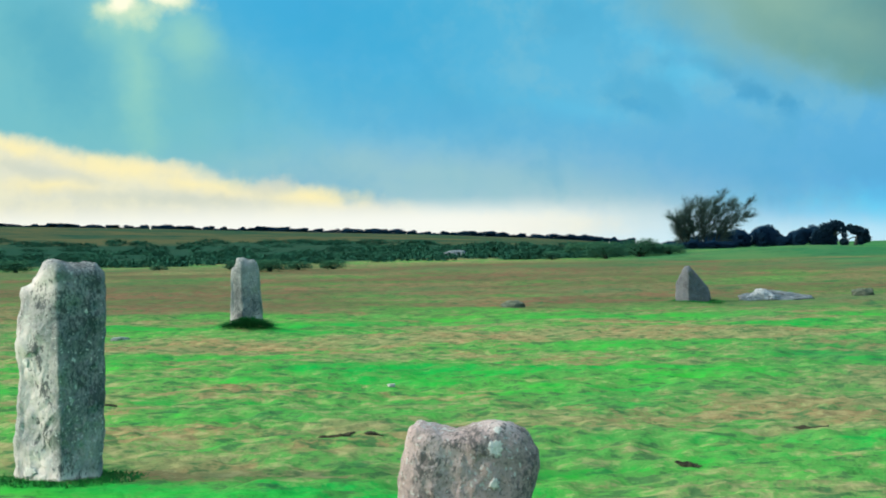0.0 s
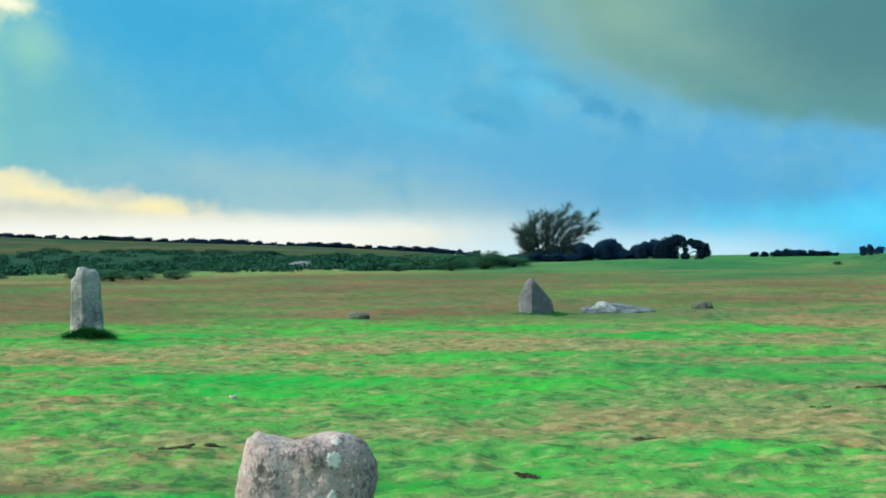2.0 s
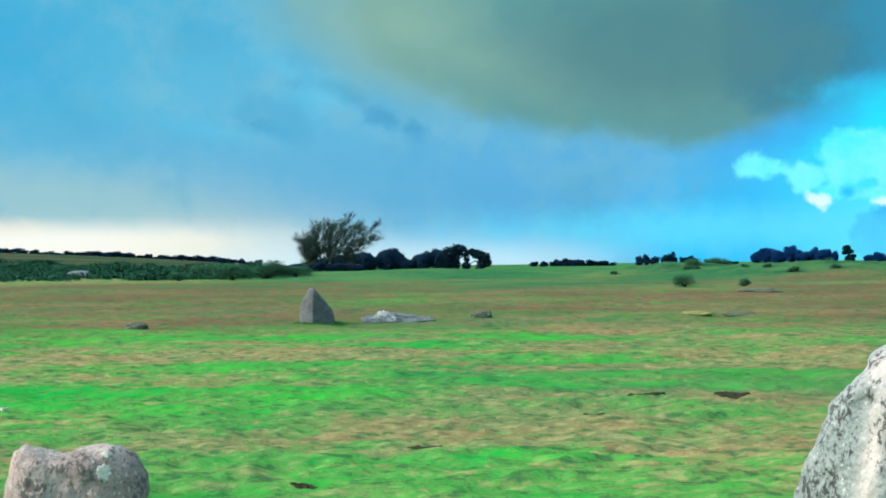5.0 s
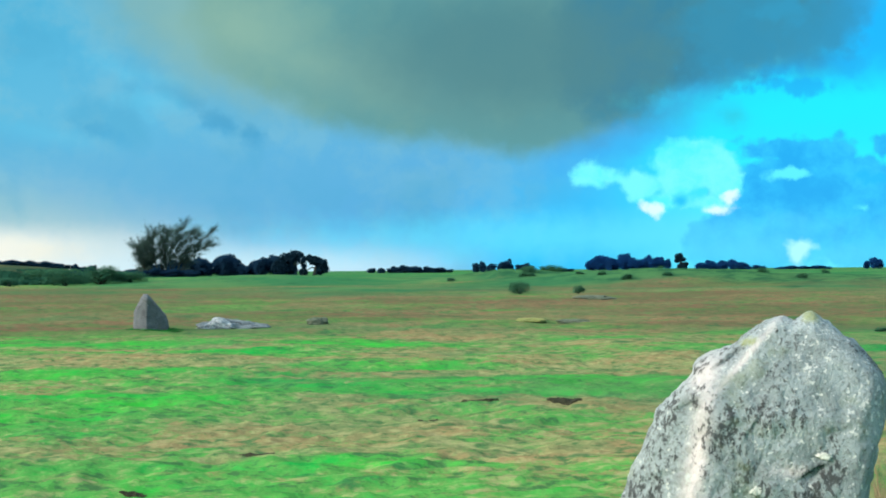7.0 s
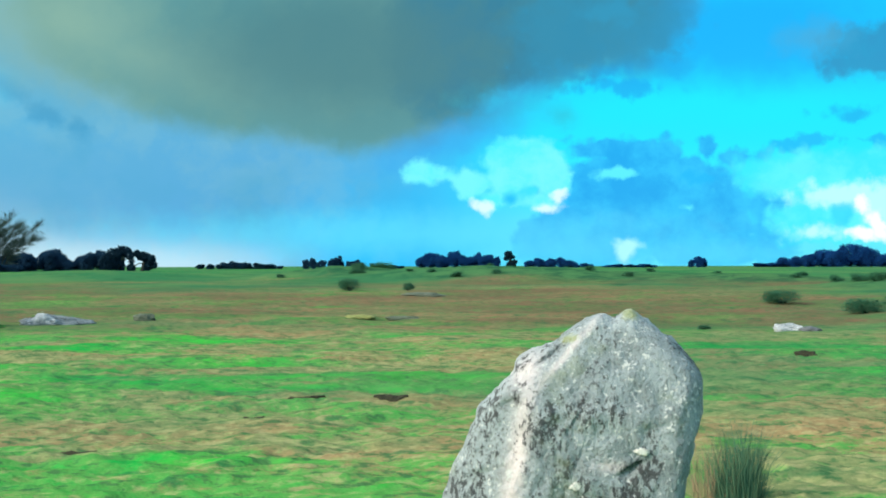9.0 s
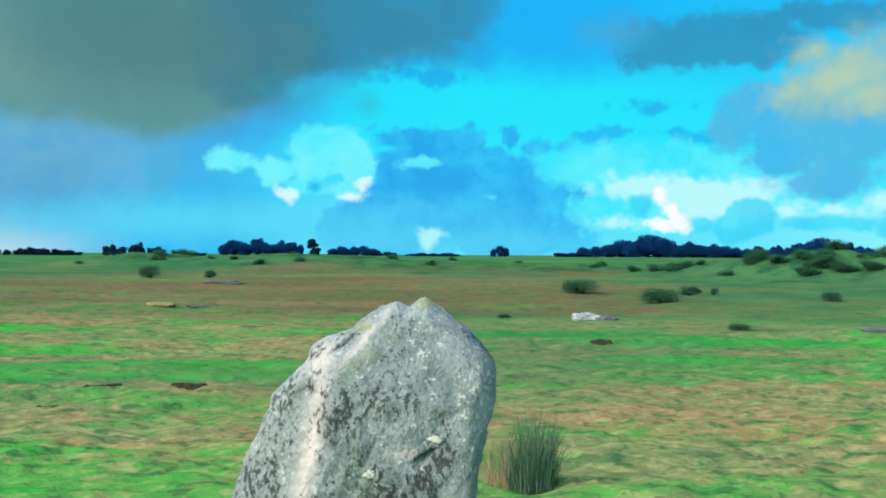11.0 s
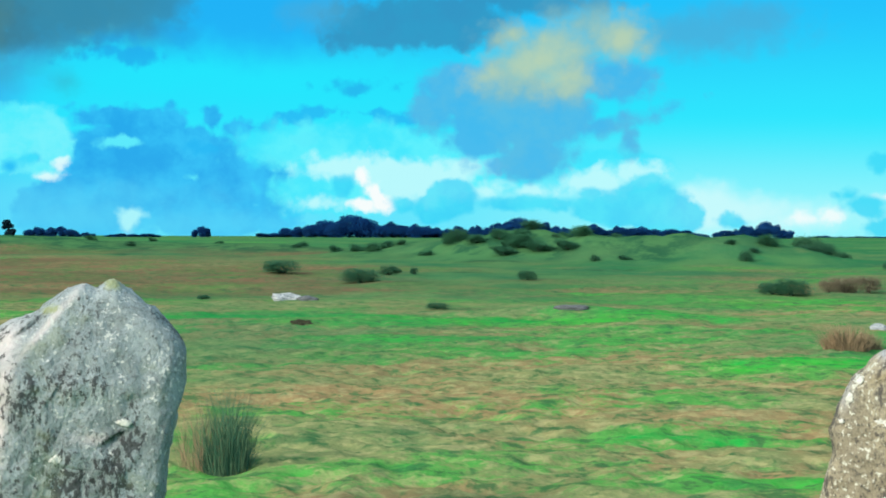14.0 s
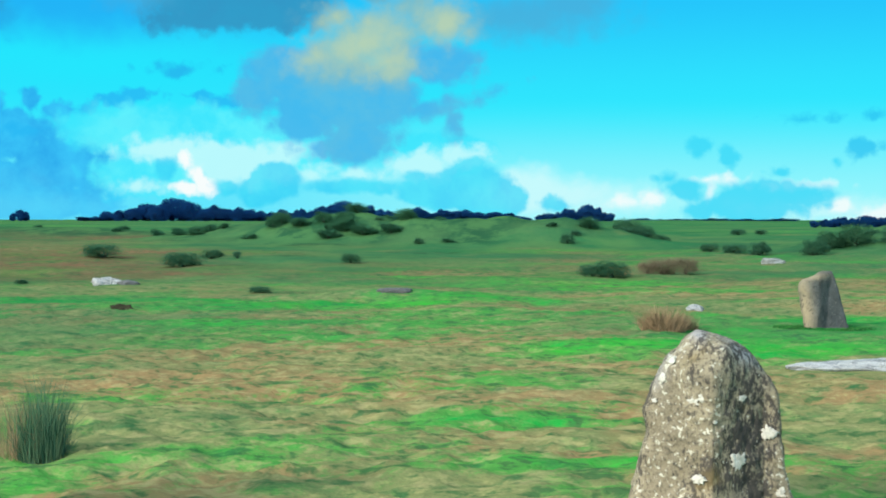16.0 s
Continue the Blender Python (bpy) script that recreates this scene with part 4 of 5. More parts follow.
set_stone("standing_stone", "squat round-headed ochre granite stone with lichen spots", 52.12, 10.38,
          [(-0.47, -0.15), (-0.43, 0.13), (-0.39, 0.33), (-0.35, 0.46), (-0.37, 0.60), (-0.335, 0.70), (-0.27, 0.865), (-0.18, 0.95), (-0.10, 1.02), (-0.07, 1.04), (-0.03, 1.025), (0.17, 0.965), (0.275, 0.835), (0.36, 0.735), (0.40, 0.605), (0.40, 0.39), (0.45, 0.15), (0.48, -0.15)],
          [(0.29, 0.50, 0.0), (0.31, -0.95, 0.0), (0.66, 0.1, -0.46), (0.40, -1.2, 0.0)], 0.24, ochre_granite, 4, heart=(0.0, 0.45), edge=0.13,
          # Right face: lichen with shade painted in; upper right: sky sheen painted in.
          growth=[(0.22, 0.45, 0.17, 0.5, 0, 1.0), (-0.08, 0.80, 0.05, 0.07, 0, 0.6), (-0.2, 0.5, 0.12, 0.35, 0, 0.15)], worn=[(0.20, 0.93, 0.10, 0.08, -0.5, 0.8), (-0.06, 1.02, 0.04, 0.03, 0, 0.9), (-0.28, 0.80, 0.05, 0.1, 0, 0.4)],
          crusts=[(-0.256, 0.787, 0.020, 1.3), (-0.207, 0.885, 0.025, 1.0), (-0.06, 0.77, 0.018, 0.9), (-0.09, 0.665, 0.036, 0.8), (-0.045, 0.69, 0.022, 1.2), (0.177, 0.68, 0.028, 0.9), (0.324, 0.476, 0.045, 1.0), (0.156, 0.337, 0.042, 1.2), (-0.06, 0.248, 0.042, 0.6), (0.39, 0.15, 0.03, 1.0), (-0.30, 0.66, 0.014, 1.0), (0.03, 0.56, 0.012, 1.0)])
set_stone("standing_stone", "slender grey granite standing stone on a grassy foot", -6.22, 38.0,
          [(-0.368, -0.195), (-0.368, 0.146), (-0.331, 0.877), (-0.35, 1.12), (-0.304, 1.35), (-0.248, 1.38), (-0.202, 1.56), (-0.0736, 1.59), (0.046, 1.53), (0.184, 1.52), (0.258, 1.35), (0.276, 0.975), (0.313, 0.409), (0.34, -0.195)],
          [(0.30, 0.9, 0.0), (0.16, -0.25, 0.0)], 0.2, grey_granite, 5, count=90, rings=26, edge=0.2,
          growth=[(-0.22, 0.8, 0.06, 0.5, 0, 0.9), (0.0, 0.35, 0.3, 0.12, 0, 0.5)], worn=[(-0.3, 0.25, 0.1, 0.15, 0, 0.8), (0.2, 0.3, 0.08, 0.12, 0, 0.7)])
set_stone("standing_stone", "small dark pointed granite standing stone", 7.89, 48.6,
          [(-0.5, -0.1), (-0.48, 0.15), (-0.48, 0.60), (-0.40, 0.76), (-0.17, 1.16), (0.22, 0.72), (0.44, 0.46), (0.43, -0.1)],
          [(0.36, 0.6, 0.0), (0.22, -0.45, 0.0)], 0.2, dull_granite, 6, count=80, rings=24, edge=0.2)
set_stone("standing_stone", "leaning two-faced granite standing stone", 55.78, 28.4,
          [(-0.27, -0.2), (-0.29, 0.06), (-0.38, 0.66), (-0.32, 0.74), (-0.10, 0.83), (0.12, 0.89), (0.18, 0.80), (0.27, 0.45), (0.38, 0.02), (0.43, -0.2)],
          [(0.20, 0.45, 0.0), (0.08, -1.0, 0.08)], 0.2, shaded_granite, 7, count=90, rings=26, edge=0.12,
          # Paints the sunlit left face and top edge over the dark base.
          worn=[(-0.28, 0.35, 0.13, 0.6, -0.15, 1.0), (-0.12, 0.80, 0.2, 0.06, 0.3, 0.8)])


# ---- fallen and loose stones ----
def boulder_mesh(name, mat, seed, detail=4, lump=0.26, power=0.85):
    """A unit boulder, flat underneath."""
    bm = bmesh.new()
    bmesh.ops.create_icosphere(bm, subdivisions=detail, radius=1)
    p = np.array([v.co[:] for v in bm.verts])
    k = 1 + lump * fractal(p[:, 0] * 1.3, p[:, 1] * 1.3, p[:, 2] * 1.3, 3, seed) + 0.09 * fractal(p[:, 0] * 5, p[:, 1] * 6, p[:, 2] * 6, 3, seed + 5)
    p = np.sign(p) * np.abs(p) ** power * k[:, None]
    p[:, 2] = np.where(p[:, 2] < -0.3, -0.3, p[:, 2])
    for v, q in zip(bm.verts, p):
        v.co = q
    me = bpy.data.meshes.new(name)
    bm.to_mesh(me)
    bm.free()
    me.materials.append(mat)
    me.polygons.foreach_set("use_smooth", [True] * len(me.polygons))
    return me


def boulder(name, label, bearing, distance, wide, deep, tall, mat, seed, turn=0.0, sink=0.0, category="stone", lump=0.26, power=0.85):
    x, y, z = spot(bearing, distance)
    ob = tagged(new(name, boulder_mesh(name, mat, seed, 4, lump, power)), label, category)
    ob.matrix_world = pose(x, y, z - sink, 0, 0, turn - bearing) @ Matrix.Diagonal((wide / 2, deep / 2, tall, 1))
    return ob


slab = boulder("fallen_stone", "long fallen grey granite stone with a white crown", 10.28, 49.2, 1.95, 0.9, 0.24, slate_granite, 12, -6, category="fallen stone", power=1.25)
boulder("stone_block", "white lichened granite block on the fallen stone", 10.0, 49.05, 0.7, 0.5, 0.25, frosted_granite, 33, lump=0.3, power=0.8)
boulder("fallen_stone", "flat fallen granite slab sunk in the turf", 57.5, 20.9, 1.75, 0.7, 0.13, frosted_granite, 14, 4, category="fallen stone", lump=0.34, power=1.1)
boulder("white_stone", "small white quartz stone in the grass", -1.72, 22.3, 0.10, 0.09, 0.03, white_lichen, 15)
boulder("white_stone", "low pale stone half hidden by grass", -10.2, 36.9, 0.38, 0.25, 0.07, pale_granite, 16)
boulder("low_stone", "long pale lichened stone lying in brown grass", 33.4, 44.3, 0.66, 0.35, 0.13, frosted_granite, 19, 8, lump=0.45, power=0.9)
boulder("low_stone", "dull stone end sunk beside a pale stone", 34.0, 44.2, 0.5, 0.4, 0.10, dull_granite, 18)
boulder("low_stone", "yellowish low stone in brown grass", 19.9, 51.7, 0.8, 0.4, 0.09, moss_mat, 19)
boulder("low_stone", "flat dull stone in brown grass", 21.2, 51.6, 1.0, 0.4, 0.08, mossy_granite, 20)
boulder("low_stone", "dark low boulder in the brown turf", 2.21, 47.7, 0.64, 0.45, 0.15, mossy_granite, 21)
boulder("low_stone", "dull boulder at the edge of green turf", 13.08, 51.0, 0.62, 0.45, 0.17, mossy_granite, 22)
boulder("white_stone", "white-topped stone behind a brown tussock", 51.85, 33.1, 0.34, 0.25, 0.085, frosted_granite, 23)
boulder("low_stone", "pale flat stone on the green bank", 54.3, 59.3, 0.75, 0.45, 0.15, pale_granite, 24)
boulder("outcrop", "low grey rock among the gorse", 0.35, 150.0, 1.8, 1.3, 0.40, slate_granite, 25)
boulder("low_stone", "low grey stone in a hollow", 42.4, 37.6, 0.7, 0.4, 0.07, dull_granite, 26)
boulder("low_stone", "flat grey stone in green turf", 21.9, 75.0, 1.9, 1.2, 0.14, mossy_granite, 27)


# ---- bare peat ----
def peat(bearing, distance, wide, deep, seed):
    cx, cy, cz = spot(bearing, distance)
    n, rows = 40, 10
    ang = np.linspace(0, 2 * math.pi, n, endpoint=False)
    wob = 1 + 0.28 * fractal(np.cos(ang) * 2 + seed, np.sin(ang) * 2, 0.0, 4, seed, 0.65)
    verts = []
    for k in range(rows + 1):
        s = 1 - k / (rows + 0.6)
        x, y = cx + np.cos(ang) * wob * wide * s, cy + np.sin(ang) * wob * deep * s
        up = (0.014 + 0.012 * fractal(x * 11, y * 11, 0.0, 3, seed)) * (1 if k else 0) - (0.02 if not k else 0)
        verts.append(np.stack([x - cx, y - cy, height_at(x, y) - cz + up], -1))
    verts = np.array(verts).reshape(-1, 3)
    faces = [(k * n + j, k * n + (j + 1) % n, (k + 1) * n + (j + 1) % n, (k + 1) * n + j) for k in range(rows) for j in range(n)]
    faces.append(tuple(rows * n + j for j in range(n)))
    ob = tagged(new("bare_patch", mesh_from("bare_patch", verts, faces, soil)), "patch of bare dark peat trodden in the turf", "bare earth", "peat patches")
    ob.location = (cx, cy, cz)


for i, row in enumerate([(-3.4, 15.9, 0.17, 0.16), (-2.3, 15.8, 0.10, 0.10), (11.4, 16.5, 0.16, 0.20), (7.5, 14.2, 0.09, 0.12), (18.2, 22.8, 0.26, 0.24), (20.9, 22.8, 0.20, 0.22), (16.6, 20.6, 0.10, 0.2), (-10.9, 20.5, 0.2, 0.2), (33.9, 33.6, 0.25, 0.3)]):
    peat(row[0], row[1], row[2], row[3] * 0.85, seed=60 + i)


# ---- bushes and trees ----
def leaf_cloud(name, lumps, count, size, mat, seed, squash=1.0, ragged=0.22):
    """Many small leaf sprays in and round the given lumps (x, y, z, half widths)."""
    rng = np.random.default_rng(seed)
    lumps = np.array(lumps, float)
    weight = lumps[:, 3] * lumps[:, 4] * lumps[:, 5]
    pick = rng.choice(len(lumps), count, p=weight / weight.sum())
    d = rng.normal(size=(count, 3))
    d /= np.linalg.norm(d, axis=1)[:, None]
    rad = rng.uniform(0.25, 1.0, count) ** 0.5 * (1 + ragged * rng.normal(size=count).clip(-1.5, 1.5))
    c = lumps[pick, :3] + d * rad[:, None] * lumps[pick, 3:6]
    c[:, 2] = np.maximum(c[:, 2], 0.02)
    u = rng.normal(size=(count, 3)) + d * 0.8
    u /= np.linalg.norm(u, axis=1)[:, None]
    v = np.cross(u, rng.normal(size=(count, 3)))
    v /= np.linalg.norm(v, axis=1)[:, None]
    s = size * rng.uniform(0.5, 1.3, count)[:, None]
    corners = np.stack([c - u * s, c + v * s * 0.55 * squash, c + u * s, c - v * s * 0.55 * squash], 1)
    return soup(name, corners, mat, 4)


def tube(path, radii, sides=5):
    """Rings round a path of points; returns the vertices and faces of one limb."""
    verts, faces = [], []
    for i, p in enumerate(path):
        d = (path[min(i + 1, len(path) - 1)] - path[max(i - 1, 0)]).normalized()
        a = d.orthogonal().normalized()
        b = d.cross(a)
        for k in range(sides):
            w = 2 * math.pi * k / sides
            verts.append(p + (a * math.cos(w) + b * math.sin(w)) * radii[i])
        if i:
            faces += [((i - 1) * sides + k, (i - 1) * sides + (k + 1) % sides, i * sides + (k + 1) % sides, i * sides + k) for k in range(sides)]
    return verts, faces


def limbs_mesh(name, limbs, mat, sides=5):
    verts, faces = [], []
    for path, radii in limbs:
        v, f = tube(path, radii, sides)
        faces += [tuple(q + len(verts) for q in face) for face in f]
        verts += v
    return mesh_from(name, [v[:] for v in verts], faces, mat)


def stems(seed, height, spread, count):
    rng = random.Random(seed)
    out = []
    for _ in range(count):
        a, lean = rng.uniform(0, 6.28), rng.uniform(0.2, 1) * spread
        top = Vector((math.cos(a) * lean, math.sin(a) * lean, height * rng.uniform(0.6, 0.9)))
        mid = top * 0.5 + Vector((rng.uniform(-0.1, 0.1), rng.uniform(-0.1, 0.1), 0)) * height
        out.append(([Vector((0, 0, -0.05)), mid, top], [0.05 * height, 0.035 * height, 0.008 * height]))
    return out


def bush_model(name, mat, seed, count, size, lumps, label, category, ragged=0.2):
    """A bush of about unit width and height, kept out of sight below the ground until it is copied."""
    ob = tagged(new(name), label, category)
    high, half = max(q[2] + q[5] for q in lumps), max(abs(q[0]) + q[3] for q in lumps)
    lumps = [(q[0] / half / 2, q[1] / half / 2, q[2] / high, q[3] / half / 2, q[4] / half / 2, q[5] / high) for q in lumps]
    part("foliage", leaf_cloud("foliage", lumps, count, size, mat, seed, 1.0, ragged), ob)
    part("stem", limbs_mesh("stem", stems(seed, 0.75, 0.3, 5), bark), ob)
    return ob


def lumps_for(seed, n, flat=0.55):
    rng = random.Random(seed)
    out = [(0, 0, 0.42, 0.36, 0.36, 0.40)]
    for _ in range(n):
        a, d = rng.uniform(0, 6.28), rng.uniform(0.12, 0.32)
        s = rng.uniform(0.12, 0.22)
        out.append((math.cos(a) * d, math.sin(a) * d, rng.uniform(0.2, 0.85 - s * 0.4), s, s, s * rng.uniform(0.8, 1.2)))
    return out


used = set()


def plant(models, bearing, distance, wide, tall, turn=0.0, label="", group="", sink=0.03):
    """A copy of one of the models, of the given width and height; the first use of a model moves the model itself."""
    x, y, z = spot(bearing, distance)
    model = models[int(abs(bearing * 37 + distance * 11)) % len(models)]
    m = pose(x, y, z - sink * tall, 0, 0, turn - bearing) @ Matrix.Diagonal((wide, wide, tall, 1))
    if model.name in used:
        ob = copy_thing(model, m @ Matrix.Diagonal((1 / model.scale[0], 1 / model.scale[1], 1 / model.scale[2], 1)))
    else:
        used.add(model.name)
        ob = model
        ob.matrix_basis = m
    return tagged(ob, label, group=group)


gorse = [bush_model("gorse_bush", gorse_leaf, 100 + i, 5600, 0.024, lumps_for(100 + i, 9), "dark green gorse bush in the turf", "bush") for i in range(3)]
low_gorse = [bush_model("gorse_bush", low_leaf, 110 + i, 5600, 0.024, lumps_for(110 + i, 11), "low green gorse on the spoil heap", "bush") for i in range(2)]
heather = [bush_model("heather_clump", heather_leaf, 120 + i, 5600, 0.024, lumps_for(120 + i, 9), "brown heather clump in the turf", "bush") for i in range(2)]
thicket = [bush_model("thorn_tree", hazed_leaf, 140 + i, 8000, 0.032, lumps_for(140 + i, 9), "dark wind-clipped thorn tree on the skyline", "tree", 0.07) for i in range(5)]
near_thicket = [bush_model("thorn_tree", thorn_leaf, 160 + i, 8000, 0.032, lumps_for(160 + i, 9), "dark rounded thorn tree by the bank", "tree", 0.07) for i in range(3)]

# Bushes in the field: bearing, distance, width, height.
for row in [(33.2, 65, 1.5, 0.50), (35.7, 56, 1.35, 0.5), (36.6, 64, 1.0, 0.36), (37.4, 64, 0.35, 0.26), (41.0, 59.1, 0.72, 0.34), (38.15, 40.4, 0.58, 0.17), (30.73, 46.1, 0.42, 0.13), (19.54, 84.8, 1.15, 0.60), (21.4, 84.1, 0.7, 0.4), (49.3, 48.9, 1.1, 0.5), (48.7, 49.3, 0.9, 0.36)]:
    plant(gorse, *row, group="gorse in the field")
for row in [(-5.5, 98, 2.2, 0.7), (-4.6, 101, 1.7, 0.5), (-3.5, 102, 1.8, 0.55), (-13.4, 112, 2.4, 0.8), (-6.6, 108, 1.5, 0.6), (-9.0, 110, 1.2, 0.4), (3.5, 118, 1.5, 0.6), (5.2, 119, 3.0, 1.2), (6.3, 122, 3.6, 1.3), (4.5, 126, 3.0, 1.1), (7.2, 124, 2.6, 0.8)]:
    plant(gorse, *row, group="gorse at the field's edge")
for row in [(50.9, 50.9, 0.95, 0.5), (51.6, 50.7, 0.85, 0.48), (50.4, 51.2, 0.6, 0.4)]:
    plant(heather, *row, group="heather in the field")
# Gorse on the spoil heaps.
heap_rng = random.Random(14)
for a, d, wide, deep, high in BANKS[2:11]:
    for _ in range(7 if high > 0.6 else 3):
        across, out = heap_rng.gauss(0, 0.62) * wide, heap_rng.uniform(-1.2, 0.3) * deep
        size = heap_rng.uniform(0.5, 1.5)
        plant(low_gorse if heap_rng.random() < 0.85 else gorse, a + math.degrees(across / d), d + out, size, size * heap_rng.uniform(0.32, 0.55), heap_rng.uniform(0, 360), group="gorse on the spoil heaps", sink=0.2)
for row in [(47.9, 79, 0.7, 0.55), (49.8, 86, 1.7, 1.0), (50.3, 87, 1.4, 0.8), (38.8, 87, 1.1, 0.6)]:
    plant(gorse, *row, group="gorse on the spoil heaps", sink=0.1)
for row in [(40.3, 83, 1.6, 0.5), (40.9, 84, 1.3, 0.7), (41.4, 83, 1.7, 0.55), (42.3, 82.5, 1.5, 0.5), (42.8, 84, 1.1, 0.6), (39.4, 86, 1.2, 0.45)]:
    plant(low_gorse, *row, group="gorse on the spoil heaps", sink=0.12)
for row in [(53.9, 68, 1.0, 0.6), (53.2, 70, 1.2, 0.4), (55.6, 68, 1.3, 0.7), (56.1, 70, 1.2, 0.75), (56.9, 70, 1.5, 0.9), (58.2, 70, 1.5, 0.8), (52.4, 73, 0.9, 0.35), (53.3, 110, 1.1, 0.4), (54.0, 112, 0.9, 0.35)]:
    plant(gorse, *row, group="gorse by the far bank", sink=0.1)


def skyline(rows, distance, group, models=thicket, stretch=2.2, split=3):
    """Trees by bearing, half width in degrees and the height of their tops in degrees."""
    for bearing, half, top in rows:
        z = spot(bearing, distance)[2]
        wide = stretch * distance * math.tan(radians(half))
        tall = max(1.18 * (EYE + distance * math.tan(radians(top)) - z), 0.5)
        rng = random.Random(int(bearing * 100) + int(distance))
        for k in range(split):  # several uneven crowns side by side
            off = half * ((k + 0.5) / split * 2 - 1) * 0.95 if split > 1 else 0.0
            size = wide / (split ** 0.72) * rng.uniform(0.85, 1.2)
            plant(models, bearing + off + rng.uniform(-0.04, 0.04), distance * rng.uniform(0.99, 1.02), size, tall * (rng.uniform(0.68, 0.92) if k % 2 == 0 and split > 1 else rng.uniform(0.94, 1.04)), rng.uniform(0, 360), group=group, sink=0.06)


skyline([(9.2, 0.55, 0.44), (9.85, 0.60, 0.54), (10.3, 0.35, 0.40), (8.3, 0.7, 0.34), (7.5, 0.5, 0.20), (10.95, 0.42, 0.40), (11.5, 0.5, 0.50), (12.1, 0.35, 0.42), (5.87, 0.24, 0.24), (6.6, 0.5, 0.06), (5.2, 0.4, 0.05)], 185, "thorn trees by the bank", near_thicket, split=2)
skyline([(7.9, 0.7, 0.14), (8.7, 0.6, 0.10), (7.2, 0.5, 0.08), (6.5, 0.5, 0.0), (5.7, 0.5, -0.02)], 173, "thorn scrub under the hawthorn", near_thicket)
skyline([(15.1, 0.45, 0.10), (15.9, 0.42, 0.18), (16.6, 0.45, 0.13), (17.1, 0.3, 0.08), (18.4, 0.33, 0.28), (19.1, 0.3, 0.32), (19.7, 0.3, 0.2), (20.9, 0.32, 0.06)], 215, "bushes behind the bank", near_thicket)
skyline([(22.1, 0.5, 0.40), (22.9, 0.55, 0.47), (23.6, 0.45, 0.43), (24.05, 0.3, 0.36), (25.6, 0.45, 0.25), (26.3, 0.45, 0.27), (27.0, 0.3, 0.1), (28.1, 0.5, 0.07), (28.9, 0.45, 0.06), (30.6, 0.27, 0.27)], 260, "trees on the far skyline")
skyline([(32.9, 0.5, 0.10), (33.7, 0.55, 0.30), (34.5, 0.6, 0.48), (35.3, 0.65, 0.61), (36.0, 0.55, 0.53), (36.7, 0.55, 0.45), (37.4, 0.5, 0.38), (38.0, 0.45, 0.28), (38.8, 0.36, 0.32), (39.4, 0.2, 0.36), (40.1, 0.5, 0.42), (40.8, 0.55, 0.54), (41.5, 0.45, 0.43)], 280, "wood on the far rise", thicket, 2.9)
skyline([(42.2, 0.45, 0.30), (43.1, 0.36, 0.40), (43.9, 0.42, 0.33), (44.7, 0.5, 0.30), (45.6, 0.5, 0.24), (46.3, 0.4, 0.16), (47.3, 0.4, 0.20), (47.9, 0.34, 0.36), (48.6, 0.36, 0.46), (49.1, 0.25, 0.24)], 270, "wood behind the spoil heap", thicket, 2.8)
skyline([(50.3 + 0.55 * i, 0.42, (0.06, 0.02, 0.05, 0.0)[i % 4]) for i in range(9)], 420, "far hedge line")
skyline([(55.9, 0.4, 0.02), (56.5, 0.45, 0.08), (57.2, 0.45, 0.12), (57.9, 0.45, 0.10), (58.6, 0.5, 0.14)], 150, "thorn trees at the far edge")
skyline([(6.0 - 0.27 * i, 0.22 + 0.07 * math.sin(i * 2.3), 0.95 * min(max((6.6 - (6.0 - 0.27 * i)) / 20, 0), 1.2) ** 0.65 + 0.120 + 0.060 * math.sin(i * 5.1) * math.sin(i * 1.7)) for i in range(84)], 415, "bushes along the moor's ridge", near_thicket, split=1)


# Open wind-bent thorns with gaps under their crowns.
def bent_thorn(bearing, distance, height, reach, seed, lumps, label):
    x, y, z = spot(bearing, distance)
    ob = tagged(new("bent_thorn_tree"), label, "tree", "thorn trees by the bank")
    ob.matrix_world = pose(x, y, z, 0, 0, -bearing)
    trunk = [Vector((0, 0, -0.2)), Vector((0.12 * reach, 0.1, height * 0.3)), Vector((0.3 * reach, 0, height * 0.5))]
    part("trunk", limbs_mesh("trunk", [(trunk, [0.22, 0.17, 0.12])], bark, 7), ob)
    boughs = [([trunk[1], (trunk[2] + Vector(q[:3])) * 0.5, Vector(q[:3])], [0.09, 0.06, 0.03]) for q in lumps]
    part("branchwork", limbs_mesh("branchwork", boughs, bark), ob)
    part("crown", leaf_cloud("crown", lumps, 4200, 0.13, evergreen, seed, 1.0, 0.10), ob)
    return ob


bent_thorn(12.2, 182, 2.9, 2.2, 301, [(-0.9, 0, 0.8, 0.95, 0.7, 0.9), (-0.2, 0.1, 1.7, 0.9, 0.7, 0.62), (0.5, 0, 2.05, 0.75, 0.6, 0.5), (1.1, 0, 1.75, 0.5, 0.5, 0.5), (1.4, 0.1, 1.1, 0.3, 0.4, 0.5), (0.1, 0, 0.5, 0.65, 0.4, 0.7)],
           "wind-bent dark thorn tree with an open crown")
bent_thorn(12.95, 182, 2.5, 2.2, 302, [(-0.45, 0, 1.75, 0.42, 0.4, 0.34), (0.15, 0, 1.5, 0.65, 0.5, 0.45), (0.8, 0, 1.15, 0.6, 0.5, 0.48), (1.15, 0.1, 0.65, 0.42, 0.4, 0.42), (0.6, 0, 0.5, 0.4, 0.4, 0.5), (-1.0, 0, 0.35, 0.45, 0.4, 0.4)],
           "small wind-bent thorn tree with sky under its crown")


